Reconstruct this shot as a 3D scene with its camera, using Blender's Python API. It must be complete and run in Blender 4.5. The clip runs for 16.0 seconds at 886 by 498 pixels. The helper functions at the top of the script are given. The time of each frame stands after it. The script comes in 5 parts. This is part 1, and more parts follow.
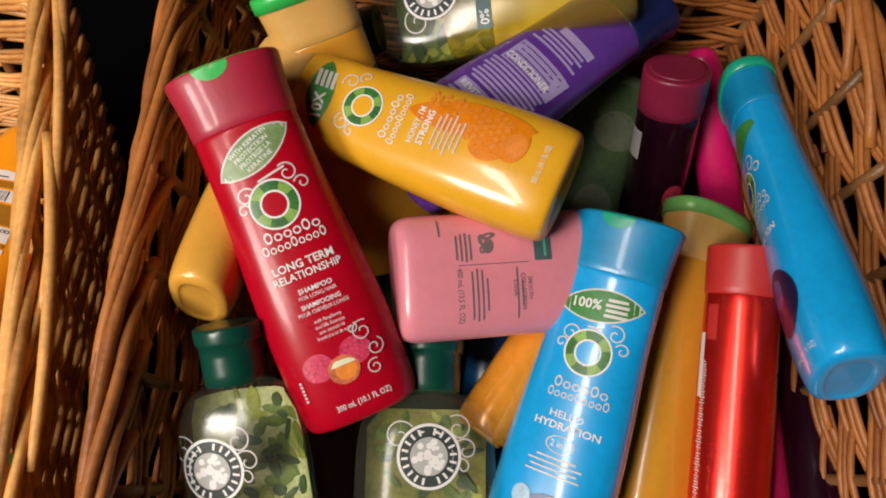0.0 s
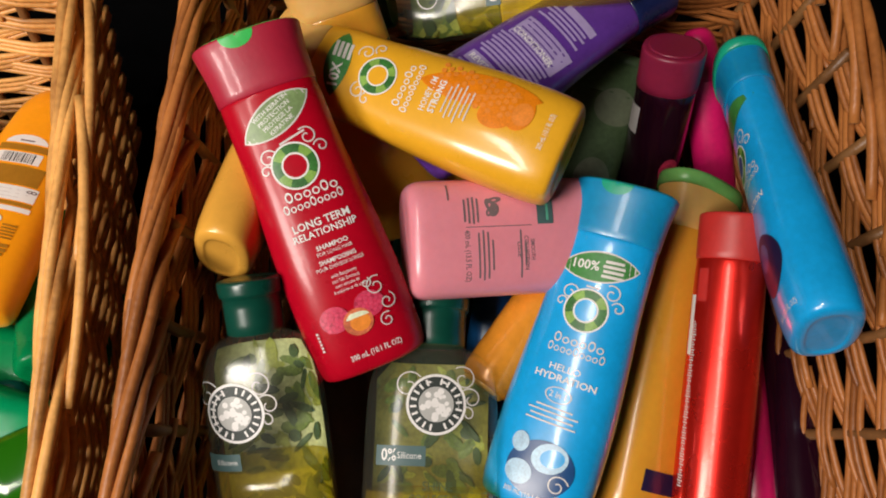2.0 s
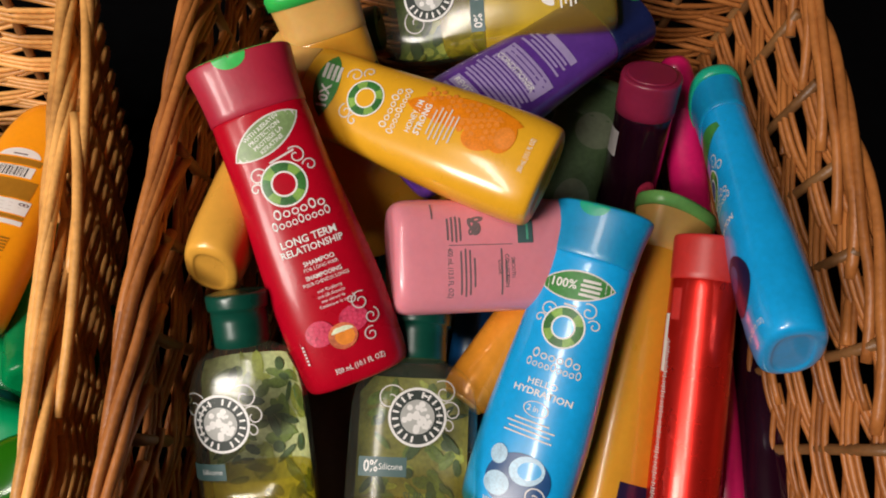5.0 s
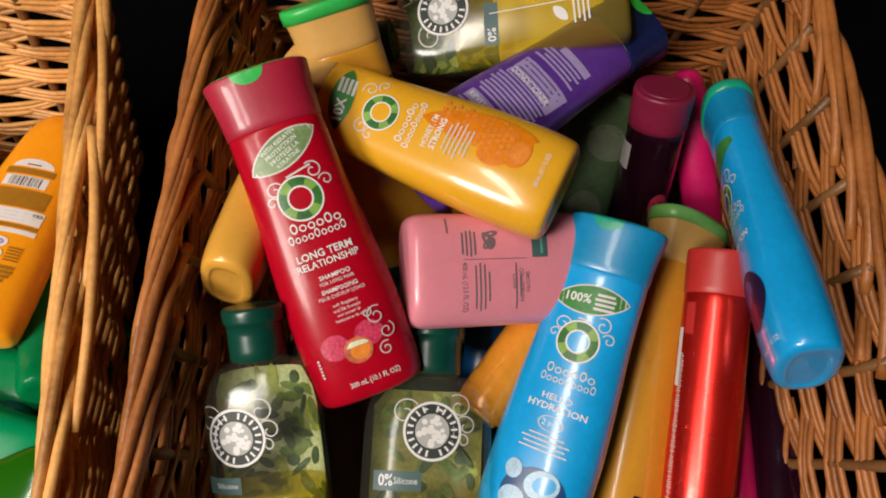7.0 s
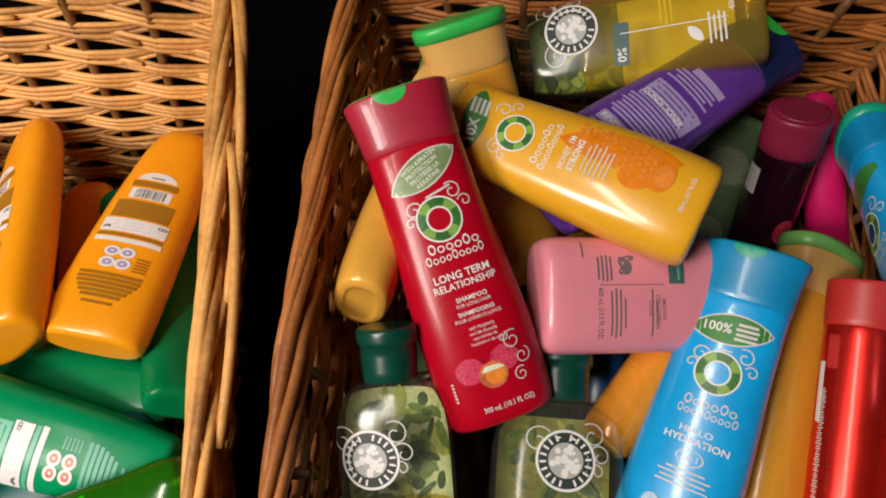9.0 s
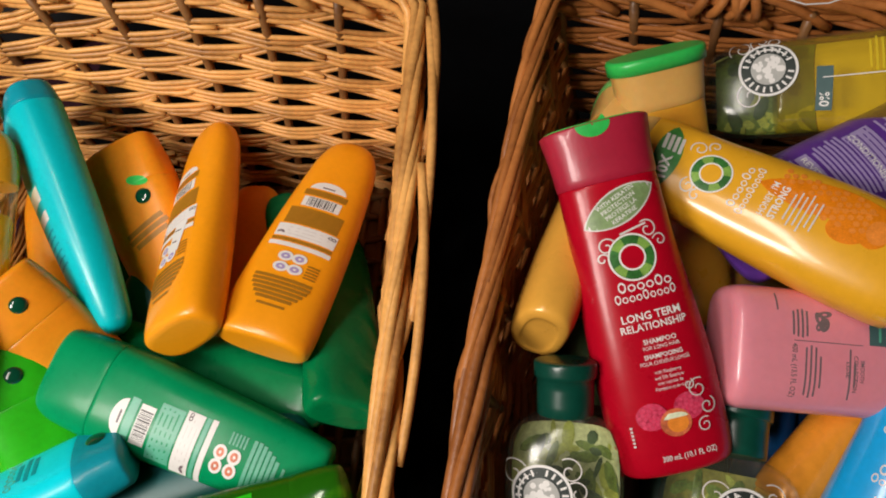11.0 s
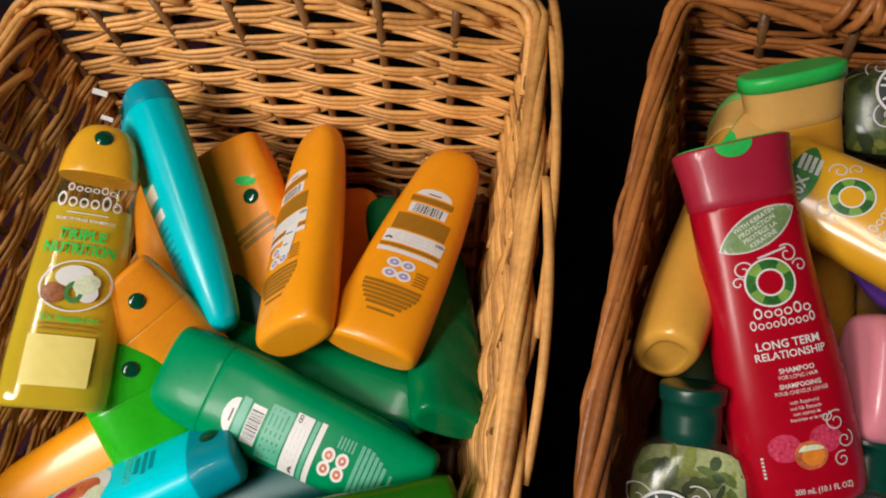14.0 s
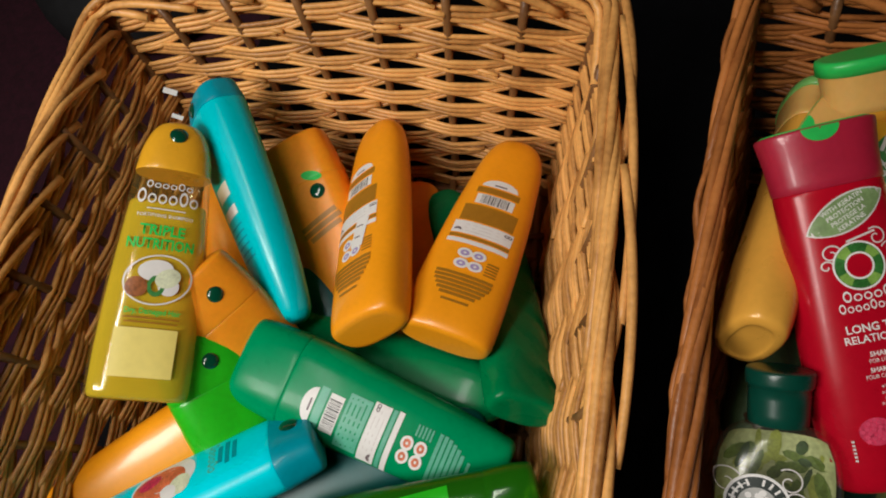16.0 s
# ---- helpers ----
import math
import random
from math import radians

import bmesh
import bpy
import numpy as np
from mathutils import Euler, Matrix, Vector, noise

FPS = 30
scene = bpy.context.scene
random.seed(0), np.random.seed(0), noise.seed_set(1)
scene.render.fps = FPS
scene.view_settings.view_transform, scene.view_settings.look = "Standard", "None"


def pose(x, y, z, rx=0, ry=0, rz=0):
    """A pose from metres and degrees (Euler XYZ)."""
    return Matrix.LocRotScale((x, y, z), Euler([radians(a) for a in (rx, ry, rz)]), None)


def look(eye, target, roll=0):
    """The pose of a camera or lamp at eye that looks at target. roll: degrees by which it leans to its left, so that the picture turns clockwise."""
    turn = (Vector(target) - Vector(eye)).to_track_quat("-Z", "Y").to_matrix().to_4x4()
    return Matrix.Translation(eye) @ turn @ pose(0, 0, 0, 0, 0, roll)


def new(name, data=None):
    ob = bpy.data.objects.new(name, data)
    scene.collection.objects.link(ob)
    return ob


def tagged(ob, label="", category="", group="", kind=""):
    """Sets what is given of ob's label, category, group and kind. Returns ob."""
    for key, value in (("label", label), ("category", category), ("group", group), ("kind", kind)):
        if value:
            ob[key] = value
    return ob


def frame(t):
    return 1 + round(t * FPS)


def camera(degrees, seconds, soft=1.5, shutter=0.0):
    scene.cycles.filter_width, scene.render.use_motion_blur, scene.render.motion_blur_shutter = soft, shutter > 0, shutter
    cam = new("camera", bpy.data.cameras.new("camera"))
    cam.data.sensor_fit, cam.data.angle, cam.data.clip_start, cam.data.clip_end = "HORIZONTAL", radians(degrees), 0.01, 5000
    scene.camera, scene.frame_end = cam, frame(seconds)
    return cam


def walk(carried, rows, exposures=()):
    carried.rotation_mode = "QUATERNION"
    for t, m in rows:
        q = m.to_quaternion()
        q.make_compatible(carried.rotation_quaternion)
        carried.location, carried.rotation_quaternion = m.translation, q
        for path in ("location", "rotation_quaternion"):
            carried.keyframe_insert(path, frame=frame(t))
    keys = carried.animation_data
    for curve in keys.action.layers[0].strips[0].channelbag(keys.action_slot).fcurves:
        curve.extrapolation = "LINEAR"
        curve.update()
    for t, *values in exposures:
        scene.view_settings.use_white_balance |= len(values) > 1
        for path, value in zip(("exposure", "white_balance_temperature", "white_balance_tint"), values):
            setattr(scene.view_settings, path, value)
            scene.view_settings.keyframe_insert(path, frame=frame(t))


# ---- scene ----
cam = camera(65.0, 16.0, soft=1.9)
PATH = [
    (0, (0.0000, -0.0000, 0.5600), (0.0001, 0.1710, 0.0901), 0.01),
    (0.5, (0.0004, -0.0124, 0.5670), (-0.0020, 0.1578, 0.0969), -0.72),
    (1, (-0.0060, -0.0197, 0.5711), (-0.0076, 0.1475, 0.0999), -0.29),
    (1.5, (-0.0086, -0.0228, 0.5746), (-0.0073, 0.1416, 0.1024), 0.93),
    (2, (-0.0075, -0.0228, 0.5788), (-0.0042, 0.1399, 0.1060), 1.89),
    (2.5, (-0.0062, -0.0231, 0.5824), (-0.0012, 0.1412, 0.1102), 2.64),
    (3, (-0.0053, -0.0229, 0.5859), (0.0012, 0.1427, 0.1142), 3.29),
    (3.5, (-0.0049, -0.0246, 0.5880), (0.0031, 0.1441, 0.1174), 3.97),
    (4, (-0.0051, -0.0253, 0.5900), (0.0049, 0.1447, 0.1199), 4.68),
    (6.5, (-0.0082, -0.0231, 0.5951), (0.0049, 0.1511, 0.1265), 5.71),
    (7, (-0.0142, -0.0199, 0.5955), (-0.0025, 0.1548, 0.1272), 5.35),
    (7.5, (-0.0242, -0.0189, 0.5948), (-0.0154, 0.1593, 0.1277), 4.42),
    (8, (-0.0378, -0.0178, 0.5924), (-0.0347, 0.1638, 0.1266), 2.81),
    (8.5, (-0.0539, -0.0160, 0.5911), (-0.0598, 0.1667, 0.1257), 0.60),
    (9, (-0.0694, -0.0155, 0.5901), (-0.0891, 0.1679, 0.1254), -2.60),
    (9.5, (-0.0847, -0.0164, 0.5891), (-0.1188, 0.1697, 0.1263), -5.56),
    (12, (-0.1588, -0.0110, 0.5970), (-0.2540, 0.1715, 0.1414), -15.06),
    (12.5, (-0.1670, -0.0099, 0.5975), (-0.2663, 0.1719, 0.1425), -15.49),
    (13, (-0.1719, -0.0096, 0.5985), (-0.2729, 0.1718, 0.1437), -15.75),
    (13.5, (-0.1762, -0.0110, 0.5989), (-0.2800, 0.1688, 0.1440), -16.89),
    (14, (-0.1818, -0.0124, 0.6002), (-0.2881, 0.1628, 0.1441), -18.60),
    (14.5, (-0.1901, -0.0166, 0.6019), (-0.2990, 0.1558, 0.1453), -20.15),
    (15, (-0.2006, -0.0215, 0.6039), (-0.3122, 0.1499, 0.1476), -21.15),
    (15.5, (-0.2095, -0.0249, 0.6065), (-0.3250, 0.1455, 0.1508), -22.11),
    (16, (-0.2153, -0.0278, 0.6088), (-0.3352, 0.1422, 0.1541), -23.01),
]
walk(cam, [(t, look(eye, target, roll)) for t, eye, target, roll in PATH],
     [(0, -0.14, 6500, 10), (4, -0.18, 6500, 10), (7, -0.20, 6500, 10), (9.5, -0.28, 6500, 10), (12, -0.48, 6450, 10), (14, -0.53, 6300, 8),
      (15.0, -0.60, 6250, 7), (15.5, -0.71, 6250, 7), (16, -0.78, 6250, 7)])
# ---- world, lamps, exposure ----
scene.view_settings.exposure = 0.0
world = bpy.data.worlds.new("room_air")
scene.world = world
world.use_nodes = True
world.node_tree.nodes["Background"].inputs[0].default_value = (0.9, 0.75, 0.55, 1)
world.node_tree.nodes["Background"].inputs[1].default_value = 0.004


def ceiling_lamp(x, y, z, sx, sy, watts, colour, aim):
    data = bpy.data.lights.new("ceiling_lamp_light", "AREA")
    data.shape, data.size, data.size_y, data.energy, data.color = "RECTANGLE", sx, sy, watts, colour
    ob = new("ceiling_lamp_light", data)
    ob.matrix_world = look((x, y, z), (aim, 0.0, 0.1))
    return ob


WARM = (1.0, 0.915, 0.83)
ceiling_lamp(-0.98, -0.62, 1.30, 0.54, 0.32, 28.0, WARM, -0.98)
ceiling_lamp(-0.62, -0.22, 1.62, 0.12, 1.00, 14.5, WARM, -0.60)

# ---- materials ----


def mat(name, colour, rough=0.4, metal=0.0, vary=0.12, scale=40.0, bump=0.0, bscale=200.0, coat=0.0, sub=0.0, trans=0.0,
        per_piece=0.0, spec=0.5, wear=0.0):
    """A procedural surface: colour that wanders at two scales, small relief, gloss that varies."""
    m = bpy.data.materials.new(name)
    m.use_nodes = True
    nt = m.node_tree
    b = nt.nodes["Principled BSDF"]
    tc = nt.nodes.new("ShaderNodeTexCoord")
    n1 = nt.nodes.new("ShaderNodeTexNoise")
    n1.inputs["Scale"].default_value, n1.inputs["Detail"].default_value = scale, 3
    n2 = nt.nodes.new("ShaderNodeTexNoise")
    n2.inputs["Scale"].default_value, n2.inputs["Detail"].default_value = scale * 6, 4
    nt.links.new(tc.outputs["Object"], n1.inputs["Vector"])
    nt.links.new(tc.outputs["Object"], n2.inputs["Vector"])
    add = nt.nodes.new("ShaderNodeMath")
    add.operation = "ADD"
    nt.links.new(n1.outputs["Fac"], add.inputs[0])
    nt.links.new(n2.outputs["Fac"], add.inputs[1])
    last = add.outputs[0]
    if per_piece:
        info = nt.nodes.new("ShaderNodeObjectInfo")
        k = nt.nodes.new("ShaderNodeMath")
        k.operation = "MULTIPLY_ADD"
        k.inputs[1].default_value = per_piece
        nt.links.new(info.outputs["Random"], k.inputs[0])
        nt.links.new(last, k.inputs[2])
        last = k.outputs[0]
    ramp = nt.nodes.new("ShaderNodeMapRange")
    ramp.inputs[1].default_value, ramp.inputs[2].default_value = 0.6, 1.4 + per_piece
    nt.links.new(last, ramp.inputs[0])
    mix = nt.nodes.new("ShaderNodeMix")
    mix.data_type = "RGBA"
    lo = [c * (1 - vary) for c in colour]
    hi = [min(1, c * (1 + vary)) for c in colour]
    mix.inputs[6].default_value, mix.inputs[7].default_value = (*lo, 1), (*hi, 1)
    nt.links.new(ramp.outputs[0], mix.inputs[0])
    nt.links.new(mix.outputs[2], b.inputs["Base Color"])
    rr = nt.nodes.new("ShaderNodeMapRange")
    rr.inputs[3].default_value, rr.inputs[4].default_value = max(0.02, rough - 0.06), min(1, rough + 0.08)
    nt.links.new(n1.outputs["Fac"], rr.inputs[0])
    nt.links.new(rr.outputs[0], b.inputs["Roughness"])
    b.inputs["Metallic"].default_value = metal
    b.inputs["Specular IOR Level"].default_value = spec
    b.inputs["Coat Weight"].default_value, b.inputs["Coat Roughness"].default_value = coat, 0.11
    if sub:
        b.inputs["Subsurface Weight"].default_value, b.inputs["Subsurface Scale"].default_value = sub, 0.006
    b.inputs["Transmission Weight"].default_value = trans
    if bump:
        n3 = nt.nodes.new("ShaderNodeTexNoise")
        n3.inputs["Scale"].default_value, n3.inputs["Detail"].default_value = bscale, 5
        nt.links.new(tc.outputs["Object"], n3.inputs["Vector"])
        bp = nt.nodes.new("ShaderNodeBump")
        bp.inputs["Strength"].default_value, bp.inputs["Distance"].default_value = bump, 0.002
        nt.links.new(n3.outputs["Fac"], bp.inputs["Height"])
        nt.links.new(bp.outputs[0], b.inputs["Normal"])
    return m


def clear(name, tint, body=0.0, body_colour=(1, 1, 1), gloss=0.05):
    """Thin clear plastic or liquid: a tinted see-through layer, some milky body, gloss by Fresnel."""
    m = bpy.data.materials.new(name)
    m.use_nodes = True
    nt = m.node_tree
    nt.nodes.remove(nt.nodes["Principled BSDF"])
    out = nt.nodes["Material Output"]
    tr = nt.nodes.new("ShaderNodeBsdfTransparent")
    tr.inputs[0].default_value = (*tint, 1)
    df = nt.nodes.new("ShaderNodeBsdfDiffuse")
    tl = nt.nodes.new("ShaderNodeBsdfTranslucent")
    tc = nt.nodes.new("ShaderNodeTexCoord")
    n1 = nt.nodes.new("ShaderNodeTexNoise")
    n1.inputs["Scale"].default_value = 25
    nt.links.new(tc.outputs["Object"], n1.inputs["Vector"])
    mixc = nt.nodes.new("ShaderNodeMix")
    mixc.data_type = "RGBA"
    mixc.inputs[6].default_value = (*[c * 0.8 for c in body_colour], 1)
    mixc.inputs[7].default_value = (*body_colour, 1)
    nt.links.new(n1.outputs["Fac"], mixc.inputs[0])
    nt.links.new(mixc.outputs[2], df.inputs[0])
    nt.links.new(mixc.outputs[2], tl.inputs[0])
    half = nt.nodes.new("ShaderNodeMixShader")
    half.inputs[0].default_value = 0.2
    nt.links.new(df.outputs[0], half.inputs[1])
    nt.links.new(tl.outputs[0], half.inputs[2])
    milky = nt.nodes.new("ShaderNodeMixShader")
    milky.inputs[0].default_value = body
    nt.links.new(tr.outputs[0], milky.inputs[1])
    nt.links.new(half.outputs[0], milky.inputs[2])
    gl = nt.nodes.new("ShaderNodeBsdfGlossy")
    gl.inputs["Roughness"].default_value = gloss
    lw = nt.nodes.new("ShaderNodeLayerWeight")
    lw.inputs[0].default_value = 0.5
    pw = nt.nodes.new("ShaderNodeMath")
    pw.operation = "POWER"
    pw.inputs[1].default_value = 4.0
    nt.links.new(lw.outputs["Facing"], pw.inputs[0])
    fr = nt.nodes.new("ShaderNodeMath")
    fr.operation = "MULTIPLY_ADD"
    fr.inputs[1].default_value, fr.inputs[2].default_value = 0.6, 0.045
    nt.links.new(pw.outputs[0], fr.inputs[0])
    top = nt.nodes.new("ShaderNodeMixShader")
    nt.links.new(fr.outputs[0], top.inputs[0])
    nt.links.new(milky.outputs[0], top.inputs[1])
    nt.links.new(gl.outputs[0], top.inputs[2])
    nt.links.new(top.outputs[0], out.inputs[0])
    return m


def willow(name, dark, light):
    """Peeled willow: streaks along the grain, a tone of its own for every rod, brown scuffs."""
    m = bpy.data.materials.new(name)
    m.use_nodes = True
    nt = m.node_tree
    b = nt.nodes["Principled BSDF"]
    tc = nt.nodes.new("ShaderNodeTexCoord")
    info = nt.nodes.new("ShaderNodeObjectInfo")
    n1 = nt.nodes.new("ShaderNodeTexNoise")
    n1.inputs["Scale"].default_value, n1.inputs["Detail"].default_value = 35, 4
    n2 = nt.nodes.new("ShaderNodeTexNoise")
    n2.inputs["Scale"].default_value, n2.inputs["Detail"].default_value = 260, 3
    for n in (n1, n2):
        nt.links.new(tc.outputs["Object"], n.inputs["Vector"])
    k = nt.nodes.new("ShaderNodeMath")
    k.operation = "MULTIPLY_ADD"
    k.inputs[1].default_value = 0.55
    nt.links.new(info.outputs["Random"], k.inputs[0])
    nt.links.new(n1.outputs["Fac"], k.inputs[2])
    k2 = nt.nodes.new("ShaderNodeMath")
    k2.operation = "MULTIPLY_ADD"
    k2.inputs[1].default_value = 0.5
    nt.links.new(n2.outputs["Fac"], k2.inputs[0])
    nt.links.new(k.outputs[0], k2.inputs[2])
    ramp = nt.nodes.new("ShaderNodeValToRGB")
    ramp.color_ramp.elements[0].position, ramp.color_ramp.elements[1].position = 0.35, 0.95
    ramp.color_ramp.elements[0].color, ramp.color_ramp.elements[1].color = (*dark, 1), (*light, 1)
    half = nt.nodes.new("ShaderNodeMath")
    half.operation = "MULTIPLY"
    half.inputs[1].default_value = 0.72
    nt.links.new(k2.outputs[0], half.inputs[0])
    nt.links.new(half.outputs[0], ramp.inputs[0])
    nt.links.new(ramp.outputs[0], b.inputs["Base Color"])
    b.inputs["Roughness"].default_value = 0.42
    b.inputs["Specular IOR Level"].default_value = 0.45
    bp = nt.nodes.new("ShaderNodeBump")
    bp.inputs["Strength"].default_value, bp.inputs["Distance"].default_value = 0.35, 0.0012
    nt.links.new(n2.outputs["Fac"], bp.inputs["Height"])
    nt.links.new(bp.outputs[0], b.inputs["Normal"])
    return m


WILLOW = willow("willow_honey", (0.25, 0.092, 0.022), (0.90, 0.455, 0.130))
# A redder willow, also darkened for the weaker light on this basket.
WILLOW_RED_DIM = willow("willow_reddish_dim", (0.17, 0.050, 0.011), (0.50, 0.178, 0.044))
WILLOW_END = mat("willow_cut_end", (0.55, 0.36, 0.18), 0.7)
WILLOW_IN = willow("willow_stake", (0.10, 0.04, 0.014), (0.26, 0.12, 0.04))
BLACK_CLOTH = mat("black_cloth", (0.0016, 0.0016, 0.0022), 0.85, vary=0.5, scale=12, bump=0.5, bscale=900, spec=0.10)
CARPET = mat("maroon_carpet", (0.050, 0.007, 0.018), 0.95, vary=0.5, scale=60, bump=1.0, bscale=600)
# Surfaces of the unseen walls and ceiling, kept dark to limit bounced light.
UNSEENWALL = mat("unseen_wall_brown", (0.16, 0.12, 0.09), 0.8, scale=3, bump=0.15, bscale=120)
UNSEENCEIL = mat("unseen_ceiling_grey", (0.22, 0.20, 0.18), 0.85, scale=3, bump=0.2, bscale=90)
WHITE = mat("white_print", (0.78, 0.76, 0.74), 0.45, vary=0.05)
SILVER = mat("pale_silver_print", (0.66, 0.62, 0.60), 0.35, vary=0.08)
BLACKINK = mat("black_print", (0.012, 0.012, 0.012), 0.5)
GREYINK = mat("grey_print", (0.16, 0.12, 0.13), 0.5)
LEAFGREEN = mat("leaf_green_print", (0.045, 0.22, 0.045), 0.4, vary=0.3, scale=70)
LEAFPALE = mat("pale_leaf_print", (0.20, 0.30, 0.12), 0.4, vary=0.3, scale=70)
RINGGREEN = mat("ring_green_print", (0.035, 0.16, 0.03), 0.35, vary=0.5, scale=120)
RINGPALE = mat("ring_pale_print", (0.22, 0.40, 0.07), 0.35, vary=0.3, scale=120)
LIDGREEN = mat("green_lid_plastic", (0.035, 0.50, 0.09), 0.32, sub=0.2)
LIDOLIVE = mat("pale_green_lid_plastic", (0.16, 0.40, 0.10), 0.32, sub=0.2)
LIDTEAL = mat("teal_lid_plastic", (0.01, 0.36, 0.22), 0.3, sub=0.2)
RED = mat("crimson_pearl_plastic", (0.43, 0.002, 0.015), 0.27, vary=0.08, coat=0.14, bump=0.02, spec=0.22)
# Brown amber with the deep shade of the gap put into its colour.
AMBERSHADED = mat("shaded_amber_plastic", (0.075, 0.035, 0.014), 0.3, vary=0.2)
REDCAP = mat("crimson_frosted_cap", (0.40, 0.012, 0.040), 0.42, vary=0.1, sub=0.1, bump=0.05, bscale=400, coat=0.25)
YELLOW = mat("honey_yellow_plastic", (0.82, 0.41, 0.02), 0.28, vary=0.06, coat=0.50)
AMBER = mat("amber_translucent_plastic", (0.72, 0.33, 0.03), 0.28, vary=0.06, sub=0.2, coat=0.40)
AMBERCAP = mat("frosted_amber_cap", (0.68, 0.39, 0.11), 0.36, vary=0.06, sub=0.3)
GOLDPEARL = mat("gold_pearl_plastic", (0.82, 0.41, 0.06), 0.28, metal=0.05, vary=0.06, coat=0.40)
PINK = mat("rose_pink_plastic", (0.76, 0.26, 0.32), 0.3, vary=0.05, sub=0.15, coat=0.25)
BURGUNDY = mat("burgundy_cap_plastic", (0.20, 0.012, 0.035), 0.3, vary=0.2)
BLUE = mat("aqua_blue_pearl_plastic", (0.006, 0.37, 0.80), 0.30, vary=0.12, coat=0.70, bump=0.02)
BLUECAP = mat("aqua_blue_frosted_cap", (0.005, 0.26, 0.52), 0.36, vary=0.12, sub=0.25, coat=0.25)
BLUEDARK = mat("deep_blue_plastic", (0.005, 0.06, 0.20), 0.3)
NAVY = mat("navy_print", (0.012, 0.010, 0.05), 0.4)
REDMETAL = mat("satin_red_metallic", (0.74, 0.022, 0.014), 0.27, metal=0.72, vary=0.06, coat=0.25)
REDMETCAP = mat("frosted_red_cap", (0.52, 0.03, 0.025), 0.38, sub=0.25, vary=0.1)
PLUM = mat("dark_plum_gloss", (0.016, 0.002, 0.008), 0.16, coat=0.6)
PLUMCAP = mat("wine_frosted_cap", (0.22, 0.012, 0.045), 0.35, sub=0.2)
MAGENTA = mat("magenta_plastic", (0.62, 0.008, 0.12), 0.3, coat=0.25)
PURPLE = mat("violet_pearl_plastic", (0.11, 0.035, 0.28), 0.28, vary=0.15, coat=0.40)
PURPLEPALE = mat("lavender_print", (0.38, 0.30, 0.55), 0.4, vary=0.1)
NAVYCAP = mat("navy_cap_plastic", (0.010, 0.016, 0.075), 0.28)
SAGE = mat("sage_green_plastic", (0.11, 0.18, 0.08), 0.35, vary=0.3)
SAGEPALE = mat("pale_sage_label", (0.24, 0.28, 0.18), 0.45, vary=0.2)
COPPER = mat("copper_orange_metallic", (0.86, 0.32, 0.03), 0.25, metal=0.12, coat=0.5)
GREENCAP = mat("bottle_green_cap", (0.003, 0.052, 0.034), 0.28, vary=0.15, bump=0.03)
CLEAR = clear("clear_plastic_shell", (0.96, 0.97, 0.92), 0.03, (0.80, 0.82, 0.66), 0.18)
LIQUID = clear("yellow_liquid", (0.95, 0.84, 0.20), 0.20, (0.88, 0.58, 0.02), 0.15)
CLEARAMBER = clear("clear_amber_shell", (0.985, 0.95, 0.76), 0.05, (0.95, 0.75, 0.18), 0.1)
LIQUIDGOLD = clear("golden_liquid", (0.97, 0.84, 0.20), 0.70, (1.0, 0.80, 0.06), 0.12)
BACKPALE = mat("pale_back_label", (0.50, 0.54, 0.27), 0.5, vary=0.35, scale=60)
# The pale label again, with the shade over its bottle mixed in as olive.
BACKSHADED = mat("shaded_back_label", (0.23, 0.22, 0.045), 0.5, vary=0.4, scale=60)
PANEL = mat("pale_yellow_panel", (0.88, 0.73, 0.20), 0.45, vary=0.06, scale=30)
BACKLEAF = mat("printed_leaf_green", (0.13, 0.19, 0.035), 0.5, vary=0.6, scale=90)
BACKDARK = mat("printed_leaf_dark", (0.05, 0.09, 0.03), 0.5, vary=0.5, scale=90)
BACKLIME = mat("printed_leaf_lime", (0.34, 0.38, 0.07), 0.5, vary=0.4, scale=90)
SLATE = mat("slate_green_tag", (0.06, 0.12, 0.12), 0.4)
ORANGE = mat("orange_gloss_plastic", (0.95, 0.35, 0.006), 0.33, vary=0.05, coat=0.25)
ORANGEDIM = mat("orange_translucent_plastic", (0.86, 0.30, 0.012), 0.3, vary=0.08, sub=0.2)
BRONZE = mat("bronze_print", (0.36, 0.16, 0.012), 0.35, vary=0.12, scale=200)
TEAL = mat("turquoise_plastic", (0.001, 0.53, 0.60), 0.30, vary=0.06, coat=0.12, spec=0.35)
TEALCAP = mat("deep_teal_cap", (0.002, 0.29, 0.38), 0.44, vary=0.1, spec=0.25, coat=0.25)
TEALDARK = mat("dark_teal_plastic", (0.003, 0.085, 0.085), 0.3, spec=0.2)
GREEN = mat("emerald_gloss_plastic", (0.0005, 0.27, 0.10), 0.28, vary=0.08, coat=0.06, spec=0.14)
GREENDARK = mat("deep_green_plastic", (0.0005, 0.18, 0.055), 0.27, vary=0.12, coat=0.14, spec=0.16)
MINT = mat("mint_print", (0.10, 0.42, 0.28), 0.4, vary=0.15, scale=150)
LIME = mat("lime_green_plastic", (0.03, 0.46, 0.01), 0.28, sub=0.3, vary=0.12, coat=0.25, spec=0.3)
LIMECLEAR = clear("lime_clear_plastic", (0.30, 0.55, 0.06), 0.50, (0.04, 0.30, 0.01), 0.12)
CYAN = mat("cyan_gloss_plastic", (0.001, 0.74, 0.88), 0.32, vary=0.05, coat=0.15, spec=0.4)
